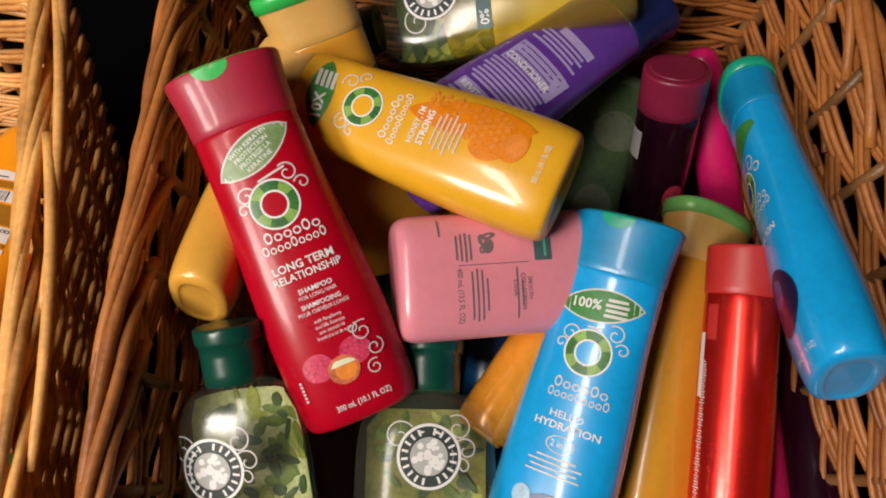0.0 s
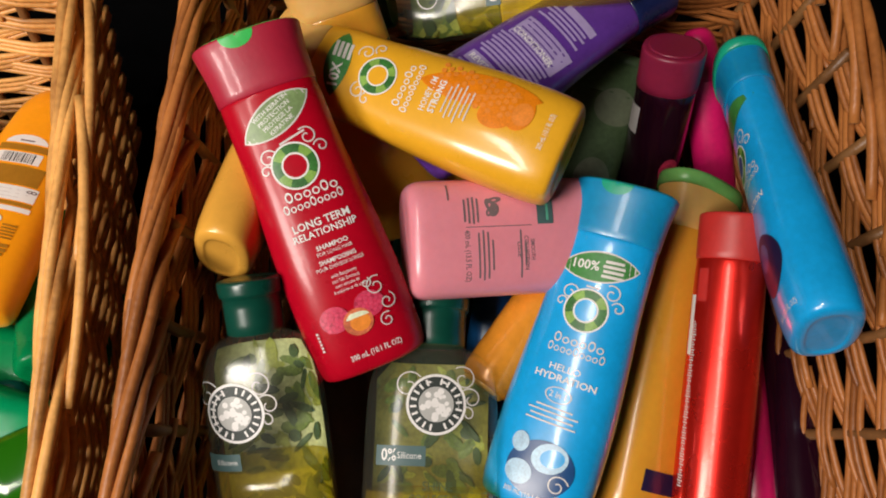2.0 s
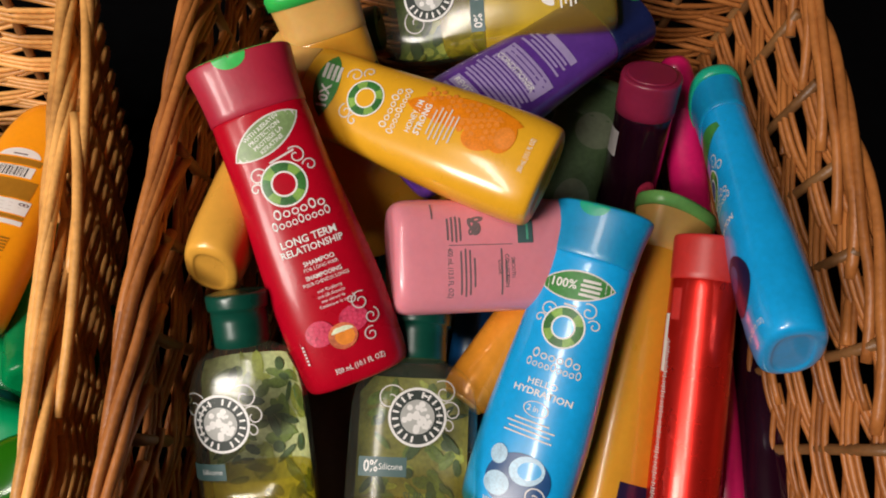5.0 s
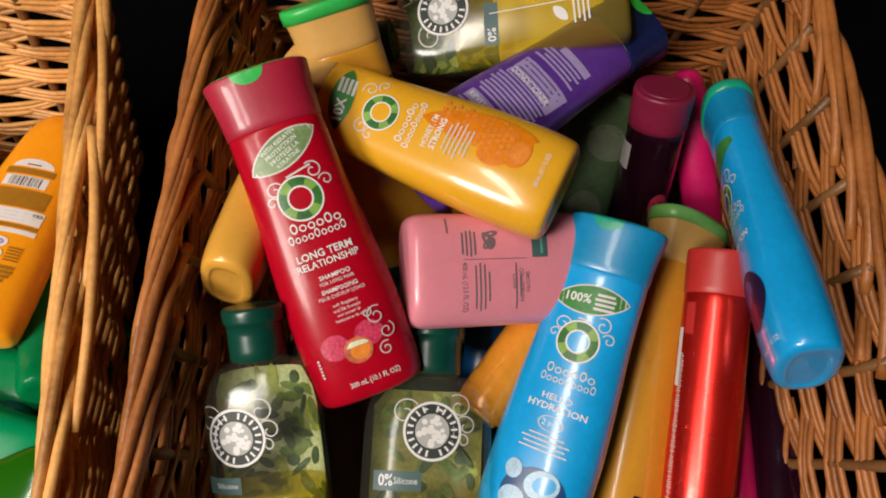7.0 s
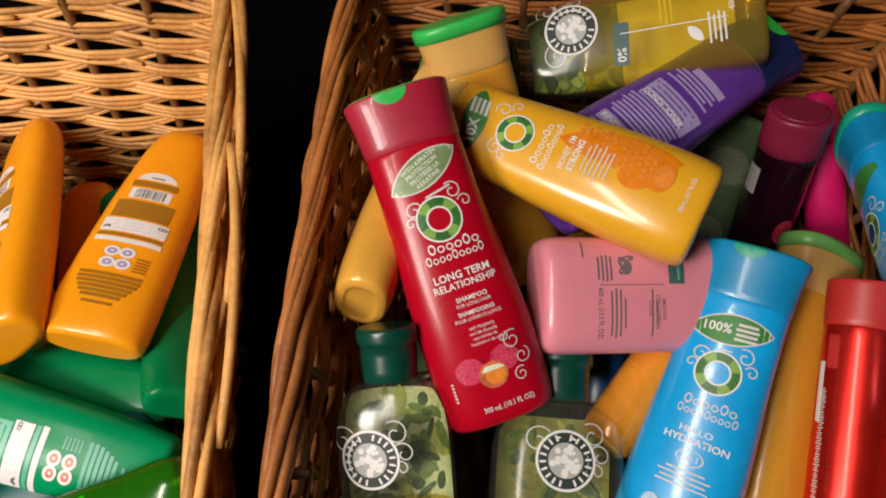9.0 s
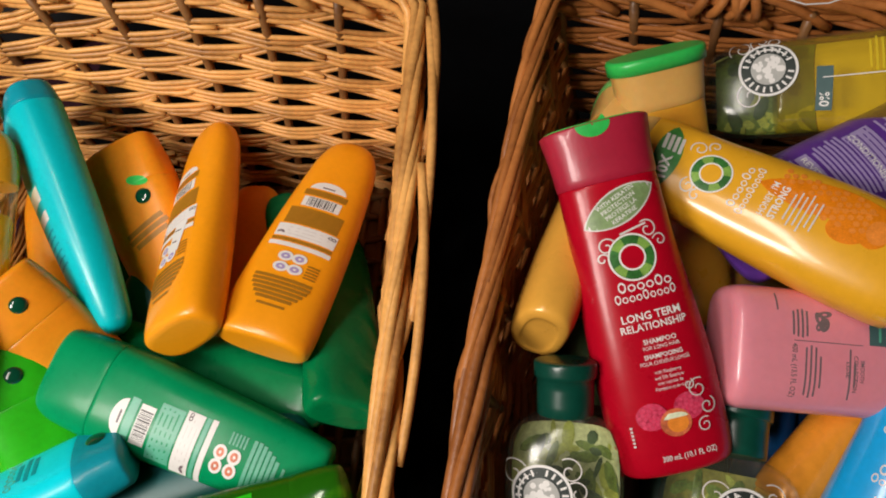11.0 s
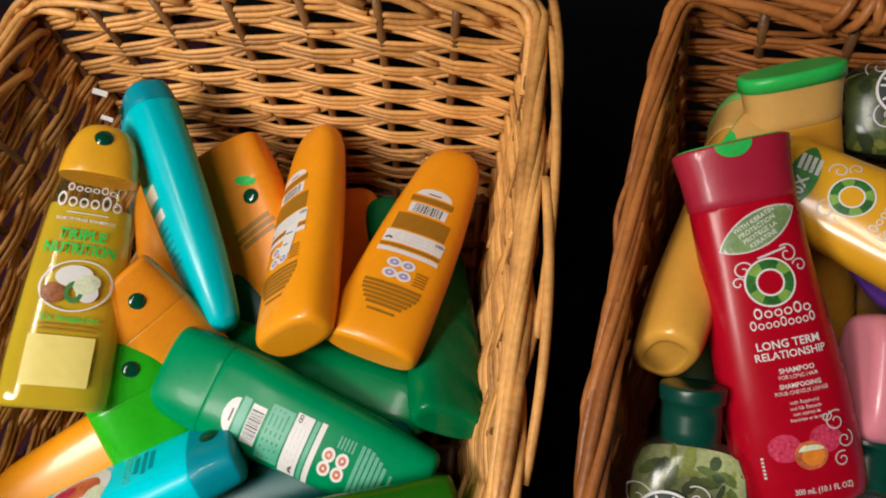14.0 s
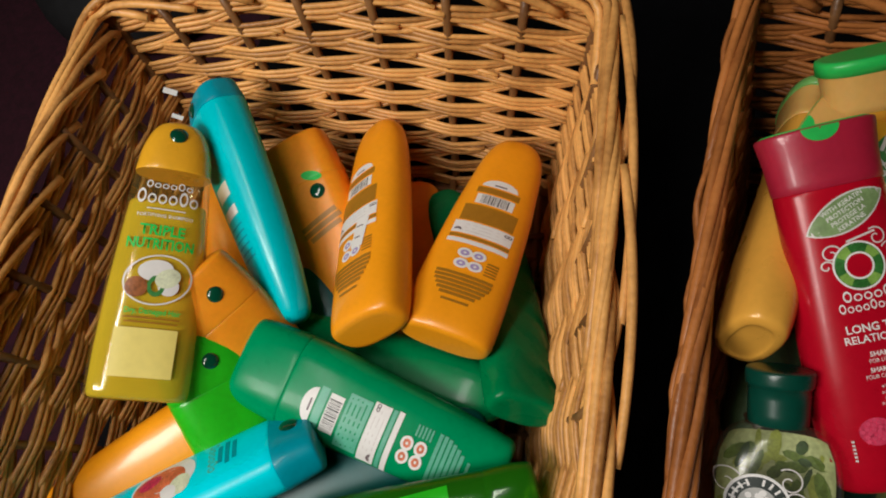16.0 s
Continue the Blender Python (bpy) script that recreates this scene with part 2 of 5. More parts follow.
GREENDOT = mat("dark_green_dot", (0.003, 0.06, 0.03), 0.1, coat=0.6)
GREENINK = mat("bright_green_print", (0.02, 0.58, 0.08), 0.4)
NUT = mat("shea_nut_print", (0.34, 0.11, 0.03), 0.35, vary=0.6, scale=60)
SEALGROUND = mat("seal_ground_print", (0.018, 0.028, 0.024), 0.5)
SEALPALE = mat("seal_pale_print", (0.42, 0.42, 0.40), 0.5)
PEACH = mat("peach_fruit_print", (0.62, 0.15, 0.06), 0.4, vary=0.5, scale=90)
BERRY = mat("berry_print", (0.56, 0.035, 0.09), 0.34, vary=0.6, scale=320)
BERRYPALE = mat("pale_berry_print", (0.66, 0.06, 0.13), 0.3, vary=0.3, scale=300)
APRICOT = mat("apricot_print", (0.80, 0.25, 0.03), 0.35, vary=0.2, scale=200)
AMBERDROP = mat("amber_drop_print", (0.78, 0.22, 0.006), 0.3, vary=0.2, scale=150)
COCO = mat("coconut_print", (0.42, 0.62, 0.80), 0.35, vary=0.3, scale=120)
CREAM = mat("cream_fruit_print", (0.70, 0.74, 0.52), 0.4, vary=0.25, scale=110)
NYLON = mat("white_nylon_thread", (0.8, 0.8, 0.8), 0.3)
BAGBLACK = mat("black_bag_fabric", (0.012, 0.012, 0.014), 0.7, vary=0.4, bump=0.6, bscale=700)

# ---- mesh helpers ----


def mesh_object(name, verts, faces, material, parent=None, label="", smooth=True):
    me = bpy.data.meshes.new(name)
    me.from_pydata(verts, [], faces)
    me.materials.append(material)
    if smooth:
        me.polygons.foreach_set("use_smooth", [True] * len(me.polygons))
    me.update()
    ob = new(name, me)
    ob.parent = parent
    if label:
        tagged(ob, label)
    return ob


def tube(points, radius, sides=8, taper=1.0):
    """Vertices and faces of a round rod along points, with closed, slightly bevelled ends."""
    pts = [Vector(p) for p in points]
    verts, faces, n = [], [], len(pts)
    side = Vector((0.31, 0.17, 0.93))
    for i, p in enumerate(pts):
        d = (pts[min(i + 1, n - 1)] - pts[max(i - 1, 0)]).normalized()
        u = (side - d * side.dot(d)).normalized()
        side = u
        v = d.cross(u)
        r = radius * (1 + (taper - 1) * i / (n - 1))
        for k in range(sides):
            a = 2 * math.pi * k / sides
            verts.append(p + r * (math.cos(a) * u + math.sin(a) * v))
    for i in range(n - 1):
        for k in range(sides):
            a, b = i * sides + k, i * sides + (k + 1) % sides
            faces.append((a, b, b + sides, a + sides))
    faces.append(tuple(reversed(range(sides))))
    faces.append(tuple(range((n - 1) * sides, n * sides)))
    return [tuple(v) for v in verts], faces


def box(name, size, centre, material, parent=None, bevel=0.003, kind="", label=""):
    bm = bmesh.new()
    bmesh.ops.create_cube(bm, size=1)
    for v in bm.verts:
        v.co = Vector((v.co.x * size[0] + centre[0], v.co.y * size[1] + centre[1], v.co.z * size[2] + centre[2]))
    if bevel:
        bmesh.ops.bevel(bm, geom=bm.edges[:], offset=bevel, segments=2, affect="EDGES")
    me = bpy.data.meshes.new(name)
    bm.to_mesh(me)
    bm.free()
    me.materials.append(material)
    ob = new(name, me)
    ob.parent = parent
    return tagged(ob, label, kind=kind)


# ---- the room and the table ----
FLOOR_Z, CEIL_Z = -0.74, 1.96
tagged(box("floor", (7.0, 7.0, 0.1), (0, 0, FLOOR_Z - 0.05), CARPET, bevel=0), "dark maroon carpet floor under the table", "floor", kind="structure")
# Ceiling and walls are out of view, added to close the room.
tagged(box("ceiling", (7.0, 7.0, 0.1), (0, 0, CEIL_Z + 0.05), UNSEENCEIL, bevel=0), "unseen grey ceiling added to close the room", "ceiling", kind="structure")
for wname, wsize, wpos in (("wall_north", (7.0, 0.1, 2.7), (0, 3.45, 0.61)), ("wall_south", (7.0, 0.1, 2.7), (0, -3.45, 0.61)),
                           ("wall_east", (0.1, 6.8, 2.7), (3.45, 0, 0.61)), ("wall_west", (0.1, 6.8, 2.7), (-3.45, 0, 0.61))):
    tagged(box(wname, wsize, wpos, UNSEENWALL, bevel=0), "unseen brown wall added to close the room", "wall", kind="structure")


def draped_table(x0, x1, y0, y1):
    """A table hidden by a black cloth that lies in soft folds and hangs down all round."""
    root = new("table")
    tagged(root, "table under a creased black cloth that hangs down", "table")
    box("tabletop", (x1 - x0 - 0.02, y1 - y0 - 0.02, 0.03), ((x0 + x1) / 2, (y0 + y1) / 2, -0.022), BAGBLACK, root, 0.004)
    for lx in (x0 + 0.08, x1 - 0.08):
        for ly in (y0 + 0.08, y1 - 0.08):
            box("leg", (0.05, 0.05, 0.70), (lx, ly, -0.387), BAGBLACK, root, 0.004)
    cloth = new("black_tablecloth")
    n, m = 110, 90
    verts, faces = [], []
    drop = 0.35
    for j in range(m + 1):
        for i in range(n + 1):
            u = x0 - drop + (x1 - x0 + 2 * drop) * i / n
            v = y0 - drop + (y1 - y0 + 2 * drop) * j / m
            x, y = min(max(u, x0), x1), min(max(v, y0), y1)
            down = max(abs(u - x), abs(v - y))
            fold = 0.004 * noise.noise((u * 5, v * 5, 1.3)) + 0.006 * max(0, noise.noise((u * 9 + v * 4, v * 2, 5.1))) ** 2 * 4
            z = -0.001 + max(0.0, fold) - down
            if down > 0:
                out = 0.012 * math.sin(u * 37 + v * 41)
                x += (0.004 + out * down) * (1 if u > x1 else -1 if u < x0 else 0)
                y += (0.004 + out * down) * (1 if v > y1 else -1 if v < y0 else 0)
            verts.append((x, y, z))
    for j in range(m):
        for i in range(n):
            a = j * (n + 1) + i
            faces.append((a, a + 1, a + n + 2, a + n + 1))
    bpy.data.objects.remove(cloth)
    c = mesh_object("tablecloth", verts, faces, BLACK_CLOTH)
    tagged(c, "black cotton tablecloth with soft creases over a table", "tablecloth")


draped_table(-0.66, 1.10, -0.45, 0.95)

# ---- the wicker baskets ----


def basket(label, centre, turn, half_w, half_l, height, lean, stake_gap, seed, rods, knot=None, arch=0.0, bulge=0.011, loose=()):
    """A rectangular willow basket: stakes, bundles of three weavers in and out of them, a wrapped border of thick rods."""
    rng = random.Random(seed)
    root = new("wicker_basket")
    root.matrix_world = pose(*centre, 0, 0, turn)
    tagged(root, label, "basket", "wicker baskets on the table")
    sides = (("back", (0, 1), half_l, half_w), ("front", (0, -1), half_l, half_w),
             ("left", (-1, 0), half_w, half_l), ("right", (1, 0), half_w, half_l))
    base = []
    for k in range(2):
        for s in range(-9, 10):
            if k == 0:
                base.append([(s / 9.5 * (half_w - lean), y / 6 * (half_l - lean), 0.012 + 0.004 * math.cos(math.pi * (s + y))) for y in range(-6, 7)])
            else:
                base.append([(x / 6 * (half_w - lean), s / 9.5 * (half_l - lean), 0.012 - 0.004 * math.cos(math.pi * (s + x))) for x in range(-6, 7)])
    floor_part = new("woven_base")
    floor_part.parent = root
    slab_v = [(sx * (half_w - lean), sy * (half_l - lean), z) for z in (0.004, 0.008) for sx, sy in ((-1, -1), (1, -1), (1, 1), (-1, 1))]
    slab_f = [(3, 2, 1, 0), (4, 5, 6, 7), (0, 1, 5, 4), (1, 2, 6, 5), (2, 3, 7, 6), (3, 0, 4, 7)]
    mesh_object("base_board", slab_v, slab_f, WILLOW_IN, floor_part, smooth=False)
    for rod in base:
        v, f = tube(rod, 0.0035, 6)
        mesh_object("willow_rod", v, f, WILLOW_IN, floor_part)
    for name, (nx, ny), dist, half in sides:
        wall = new(name + "_side")
        wall.parent = root
        bow = 0.004 if ny else bulge
        rise = arch if name == "back" else 0.0

        def at(s, h, inward):
            """A point of this side: s from -1 to 1 along it, h up it, and how far inside."""
            k = h / height
            d = dist - lean * (1 - k) ** 0.9 - inward + bow * (1 - s * s) * k
            a = s * (half - lean * (1 - k) ** 0.9)
            tx, ty = -ny, nx
            return (nx * d + tx * a, ny * d + ty * a, h * (1 + rise * (1 - s * s) / height))

        count = max(4, round(2 * half / stake_gap))
        for q in range(count + 1):
            s = -1 + 2 * q / count
            s = max(-0.985, min(0.985, s))
            off = 0.0006 * rng.uniform(-1, 1)
            pts = [at(s + 0.004 * rng.uniform(-1, 1), 0.008 + (height - 0.016) * i / 7, off + 0.007 * (i / 7) ** 4) for i in range(8)]
            v, f = tube(pts, 0.0036 if 0 < q < count else 0.0045, 8)
            mesh_object("stake", v, f, WILLOW_IN, wall)
        pitch = 0.0108
        bands = int((height - 0.008) / pitch)
        for b in range(bands):
            h0 = 0.012 + pitch * b
            for r in range(3):
                rad = 0.00222 * rng.uniform(0.85, 1.12)
                ph = rng.uniform(-0.12, 0.12)
                lift = (r - 1) * 0.0040 + rng.uniform(-0.0005, 0.0005)
                amp = 0.0046 * rng.uniform(0.9, 1.12)
                drift = rng.uniform(-0.0012, 0.0012)
                # A rod is sometimes spliced: it ends inside and the next begins beside it.
                cut = rng.uniform(-0.75, 0.75) if rng.random() < 0.45 else None
                spans = ((-1.0, 1.0),) if cut is None else ((-1.0, cut + 0.03), (cut - 0.03, 1.0))
                for e, (s0, s1) in enumerate(spans):
                    steps = max(5, int(count * 7 * (s1 - s0) / 2))
                    pts = []
                    for i in range(steps + 1):
                        s = s0 + (s1 - s0) * i / steps
                        w = math.cos(math.pi * (s + 1) / 2 * count + math.pi * b + ph * 0.3)
                        w = 0.30 * w + 0.70 * math.asin(0.985 * w) / 1.4
                        dip = 0.0006 * math.cos(math.pi * (s + 1) * count + 0.7 * r)
                        end = (0.0022 if e else -0.0012) if cut is not None and (abs(s - cut) < 0.07) else 0
                        climb = 0.0024 * math.sin(math.pi * (s + 1) / 2 * count + math.pi * b + ph * 0.3)
                        h = h0 + lift * (1.0 + 0.12 * w) + climb + dip + drift * s + end * 0.4
                        pts.append(at(s * 0.995, max(0.006, h), w * amp + end))
                    v, f = tube(pts, rad, 7)
                    mesh_object("weaver", v, f, rods, wall)
    # the border: thick rods that climb from inside, cross the rim and end outside
    corner = 0.022
    path = []
    for cx, cy, a0 in ((1, 1, 0), (-1, 1, 90), (-1, -1, 180), (1, -1, 270)):
        for i in range(7):
            a = radians(a0 + 15 * i)
            path.append((cx * (half_w - corner) + corner * math.cos(a), cy * (half_l - corner) + corner * math.sin(a), math.cos(a), math.sin(a)))
    path.append(path[0])
    dists = [0.0]
    for p, q in zip(path, path[1:]):
        dists.append(dists[-1] + math.hypot(q[0] - p[0], q[1] - p[1]))
    total = dists[-1]

    def along(d):
        d %= total
        for i in range(len(path) - 1):
            if dists[i + 1] >= d:
                k = (d - dists[i]) / max(1e-9, dists[i + 1] - dists[i])
                return [path[i][j] + (path[i + 1][j] - path[i][j]) * k for j in range(4)]
        return list(path[0])

    border = new("border")
    border.parent = root
    gap = 0.046
    number = int(total / gap)
    for q in range(number):
        start = q * total / number + rng.uniform(-0.008, 0.008)
        length = rng.uniform(0.20, 0.29)
        rad = rng.uniform(0.0031, 0.0038)
        wob = rng.uniform(0, 6.28)
        pts = []
        for i in range(23):
            k = i / 22
            x, y, nx, ny = along(start + k * length)
            if k < 0.28:
                q2 = k / 0.28
                outw, up = -0.0125 + 0.0025 * math.sin(q2 * math.pi / 2), -0.020 + 0.021 * math.sin(q2 * math.pi / 2)
            else:
                q2 = (k - 0.28) / 0.72
                outw, up = -0.010 + 0.0150 * q2 - 0.0085 * q2 ** 6, 0.001 + 0.0045 * math.sin(math.pi * q2) - 0.008 * q2 ** 3 - 0.012 * q2 ** 8
            side = 1 - (y / half_l) ** 2 if abs(nx) > abs(ny) else 1 - (x / half_w) ** 2
            outw += 0.0012 * math.sin(6 * k + wob) + (0.004 if abs(ny) > abs(nx) else bulge) * max(0.0, side)
            up += 0.0010 * math.sin(8 * k + wob) + (arch * max(0.0, side) if ny > 0.7 else 0.0)
            pts.append((x + nx * outw, y + ny * outw, height + up))
        v, f = tube(pts, rad, 9, rng.uniform(0.7, 0.95))
        ob = mesh_object("border_rod", v, f, rods, border)
        ob.data.materials.append(WILLOW_END)
        ob.data.polygons[-1].material_index = 1
        ob.data.polygons[-2].material_index = 1
        for pl in (ob.data.polygons[-1], ob.data.polygons[-2]):
            pl.use_smooth = False
    # border rods of the long side that have worked loose and arch outwards
    for y0, y1 in loose:
        pts = []
        for i in range(21):
            k = i / 20
            y = y0 + (y1 - y0) * k
            pts.append((half_w + 0.004 + bulge * (1 - (y / half_l) ** 2) + 0.006 * math.sin(math.pi * k) ** 0.8, y, height + 0.002 - 0.006 * k + 0.003 * math.sin(math.pi * k)))
        v, f = tube(pts, 0.0034, 9, 0.85)
        ob = mesh_object("border_rod", v, f, rods, border)
        ob.data.materials.append(WILLOW_END)
        ob.data.polygons[-1].material_index = ob.data.polygons[-2].material_index = 1
    if knot:
        lash = new("handle_lashing")
        lash.parent = root
        kx = knot
        for i in range(5):
            pts = []
            for j in range(15):
                a = 2 * math.pi * j / 14 * 0.93
                pts.append((kx + (i - 2) * 0.0062 + 0.013 * math.sin(a / 2) * (1 if i % 2 else -1), half_l + 0.004 + 0.0195 * math.sin(a), height - 0.002 + 0.0165 * math.cos(a)))
            v, f = tube(pts, 0.0034, 8)
            mesh_object("binding_rod", v, f, rods, lash)
    return root


basket("honey-brown wicker basket full of hair care bottles", (-0.4195, 0.0470, 0.001), 7.0, 0.2070, 0.262, 0.215, 0.048, 0.056, 3, WILLOW, arch=0.027, bulge=0.006,
       loose=((0.235, 0.020), (0.262, 0.130), (0.120, -0.060)))
basket("reddish-brown wicker basket heaped with shampoo bottles", (0.047, 0.092, 0.001), 0.5, 0.207, 0.264, 0.215, 0.048, 0.060, 8, WILLOW_RED_DIM, knot=-0.082)

# ---- bottles ----


class Bottle:
    """A bottle in its own axes: z runs from base to cap, the front faces -y."""

    def __init__(self, label, base, top, facing, group, spin=0.0, length=None, wide=1.0):
        self.wide = wide
        b, t = Vector(base), Vector(top)
        z = (t - b).normalized()
        if length and (t - b).length < 0.86 * length:
            b = t - z * (0.95 * length)
        n = Vector(facing) - b.lerp(t, 0.5)
        y = -(n - z * n.dot(z)).normalized()
        y = Matrix.Rotation(radians(spin), 3, z) @ y
        x = y.cross(z)
        self.root = new("shampoo_bottle")
        m = Matrix((x, y, z)).transposed().to_4x4()
        m.translation = b
        self.root.matrix_world = m
        self.k = (t - b).length / length if length else 1.0
        tagged(self.root, label, "bottle", group)
        self.layer = 0
        self.spread = 1.0
        self.table = []

    def loft(self, name, rows, material, label="", sides=40, keep=True, grow=0.0, sub=3):
        """A closed form through rows of height, half width, half depth and squareness."""
        k = self.k
        rows = [(a * k, b * k * self.wide, c * k * self.wide, e) for a, b, c, e in rows]
        fine = []
        for i in range(len(rows) - 1):
            p0, p1, p2, p3 = rows[max(i - 1, 0)], rows[i], rows[i + 1], rows[min(i + 2, len(rows) - 1)]
            for j in range(sub):
                t = j / sub
                row = []
                for a, b, c, d in zip(p0, p1, p2, p3):
                    m1, m2 = 0.5 * (c - a), 0.5 * (d - b)
                    if (c - b) * m1 < 0 or (c - b) == 0:
                        m1 = 0
                    if (c - b) * m2 < 0 or (c - b) == 0:
                        m2 = 0
                    m1 = max(-2.5 * abs(c - b), min(2.5 * abs(c - b), m1))
                    m2 = max(-2.5 * abs(c - b), min(2.5 * abs(c - b), m2))
                    row.append((2 * t**3 - 3 * t**2 + 1) * b + (t**3 - 2 * t**2 + t) * m1 + (3 * t**2 - 2 * t**3) * c + (t**3 - t**2) * m2)
                fine.append(row)
        fine.append(list(rows[-1]))
        verts, faces = [], []
        for h, hw, hd, e in fine:
            for i in range(sides):
                a = 2 * math.pi * (i + 0.5) / sides
                ca, sa = math.cos(a), math.sin(a)
                verts.append(((hw + grow) * math.copysign(abs(ca) ** (2 / e), ca), (hd + grow) * math.copysign(abs(sa) ** (2 / e), sa), h))
        for j in range(len(fine) - 1):
            for i in range(sides):
                a, b = j * sides + i, j * sides + (i + 1) % sides
                faces.append((a, b, b + sides, a + sides))
        faces.append(tuple(reversed(range(sides))))
        faces.append(tuple(range((len(fine) - 1) * sides, len(fine) * sides)))
        if keep:
            self.table += fine
            self.table.sort()
        ob = mesh_object(name, verts, faces, material, self.root, label)
        ob.data.polygons[-1].use_smooth = ob.data.polygons[-2].use_smooth = False
        return ob

    def skin(self, u, v, off):
        """The point of the front at u across and v up, lifted by off."""
        tab = self.table
        lo = max((r for r in tab if r[0] <= v), default=tab[0])
        hi = min((r for r in tab if r[0] >= v), default=tab[-1])
        k = 0 if hi[0] - lo[0] < 1e-9 else (v - lo[0]) / (hi[0] - lo[0])
        hw, hd, e = (lo[j] + (hi[j] - lo[j]) * k for j in (1, 2, 3))
        # follow the curve round the side by arc, so that prints bend with the wall
        q = min(0.995, abs(u) / hw)
        y = hd * (1 - q**e) ** (1 / e)
        return (math.copysign(q * hw, u) * (1 + off / hw), -(y + off), v)

    def patch(self, name, verts, faces, material, label=""):
        self.layer += 1
        k = self.k
        off = 0.00012 + 0.000018 * self.layer
        return mesh_object(name, [self.skin(u * k * self.spread, v * k, off) for u, v in verts], faces, material, self.root, label)

    def disc(self, name, u, v, ru, rv, material, inner=0.0, turn=0.0, a0=0.0, a1=360.0, label=""):
        n, rings = 40, 4
        verts, faces = [], []
        c, s = math.cos(radians(turn)), math.sin(radians(turn))
        full = a1 - a0 >= 359.9
        for j in range(rings + 1):
            r = inner + (1 - inner) * j / rings
            r = max(r, 0.001)
            for i in range(n if full else n + 1):
                a = radians(a0 + (a1 - a0) * i / n)
                x, y = ru * r * math.cos(a), rv * r * math.sin(a)
                verts.append((u + c * x - s * y, v + s * x + c * y))
        w = n if full else n + 1
        for j in range(rings):
            for i in range(n):
                a, b = j * w + i, j * w + (i + 1) % w
                faces.append((a, a + w, b + w, b))
        return self.patch(name, verts, faces, material, label)

    def dome(self, name, u, v, r, rise, material, label=""):
        """A small round button that bulges out of the front."""
        n, rings, k = 24, 6, self.k
        verts, faces = [], []
        for j in range(rings + 1):
            q = max(0.01, j / rings)
            for i in range(n):
                a = 2 * math.pi * i / n
                verts.append(self.skin((u + r * q * math.cos(a)) * k, (v + r * q * math.sin(a)) * k, 0.0001 + rise * math.sqrt(1 - q * q * 0.98)))
        for j in range(rings):
            for i in range(n):
                a, b = j * n + i, j * n + (i + 1) % n
                faces.append((a, a + n, b + n, b))
        faces.append(tuple(range(n)))
        return mesh_object(name, verts, faces, material, self.root, label)

    def leaf(self, name, u, v, half_len, half_wid, material, turn=0.0, label=""):
        n = 16
        verts, faces = [], []
        c, s = math.cos(radians(turn)), math.sin(radians(turn))
        for i in range(n + 1):
            t = -1 + 2 * i / n
            w = half_wid * (1 - t * t) ** 0.8 + 1e-5
            for q in (-1, -0.4, 0.4, 1):
                x, y = half_len * t, w * q
                verts.append((u + c * x - s * y, v + s * x + c * y))
        for i in range(n):
            for q in range(3):
                a = i * 4 + q
                faces.append((a, a + 4, a + 5, a + 1))
        return self.patch(name, verts, faces, material, label)

    def bar(self, name, u, v, w, h, material, turn=0.0, label="", round_ends=False):
        n = 10
        verts, faces = [], []
        c, s = math.cos(radians(turn)), math.sin(radians(turn))
        for j in range(5):
            for i in range(n + 1):
                x, y = w * (i / n - 0.5), h * (j / 4 - 0.5)
                if round_ends:
                    lim = math.sqrt(max(0.0, 1 - (2 * y / h) ** 2))
                    x *= 1 - (1 - lim) * min(1.0, h / w)
                verts.append((u + c * x - s * y, v + s * x + c * y))
        for j in range(4):
            for i in range(n):
                a = j * (n + 1) + i
                faces.append((a, a + 1, a + n + 2, a + n + 1))
        return self.patch(name, verts, faces, material, label)

    def text(self, words, u, v, size, material, turn=0.0, width=None, bold=0.0):
        cu = bpy.data.curves.new("lettering", "FONT")
        cu.body, cu.size, cu.align_x, cu.align_y, cu.resolution_u, cu.offset = words, 1.0, "CENTER", "CENTER", 2, bold
        tmp = bpy.data.objects.new("lettering", cu)
        me = bpy.data.meshes.new_from_object(tmp)
        bpy.data.objects.remove(tmp)
        xs = [p.co.x for p in me.vertices] or [0, 1]
        k = size if width is None else width / (max(xs) - min(xs))
        c, s = math.cos(radians(turn)), math.sin(radians(turn))
        verts = [(u + c * p.co.x * k - s * p.co.y * size, v + s * p.co.x * k + c * p.co.y * size) for p in me.vertices]
        faces = [tuple(p.vertices) for p in me.polygons]
        bpy.data.meshes.remove(me)
        return self.patch("lettering", verts, faces, material)

    def lines(self, u, v, widths, pitch, thick, material, turn=0.0, name="small_print"):
        """Rows of print too small to read, as thin bars in one patch."""
        verts, faces = [], []
        c, s = math.cos(radians(turn)), math.sin(radians(turn))
        for r, w in enumerate(widths):
            x0, yc = -w / 2, -r * pitch
            k0 = len(verts)
            for i in range(7):
                for q in (-0.5, 0.5):
                    x, y = x0 + w * i / 6, yc + thick * q
                    verts.append((u + c * x - s * y, v + s * x + c * y))
            for i in range(6):
                a = k0 + 2 * i
                faces.append((a, a + 2, a + 3, a + 1))
        return self.patch(name, verts, faces, material)

    def swirl(self, u, v, r, turns, material, a0=0.0, flip=1, thick=0.0005):
        """A thin printed tendril that winds inward."""
        verts, faces = [], []
        n = 36
        for i in range(n + 1):
            t = i / n
            a = a0 + flip * 2 * math.pi * turns * t
            rr = r * (1 - 0.8 * t)
            for q in (-1, 1):
                verts.append((u + (rr + q * thick) * math.cos(a), v + (rr + q * thick) * math.sin(a)))
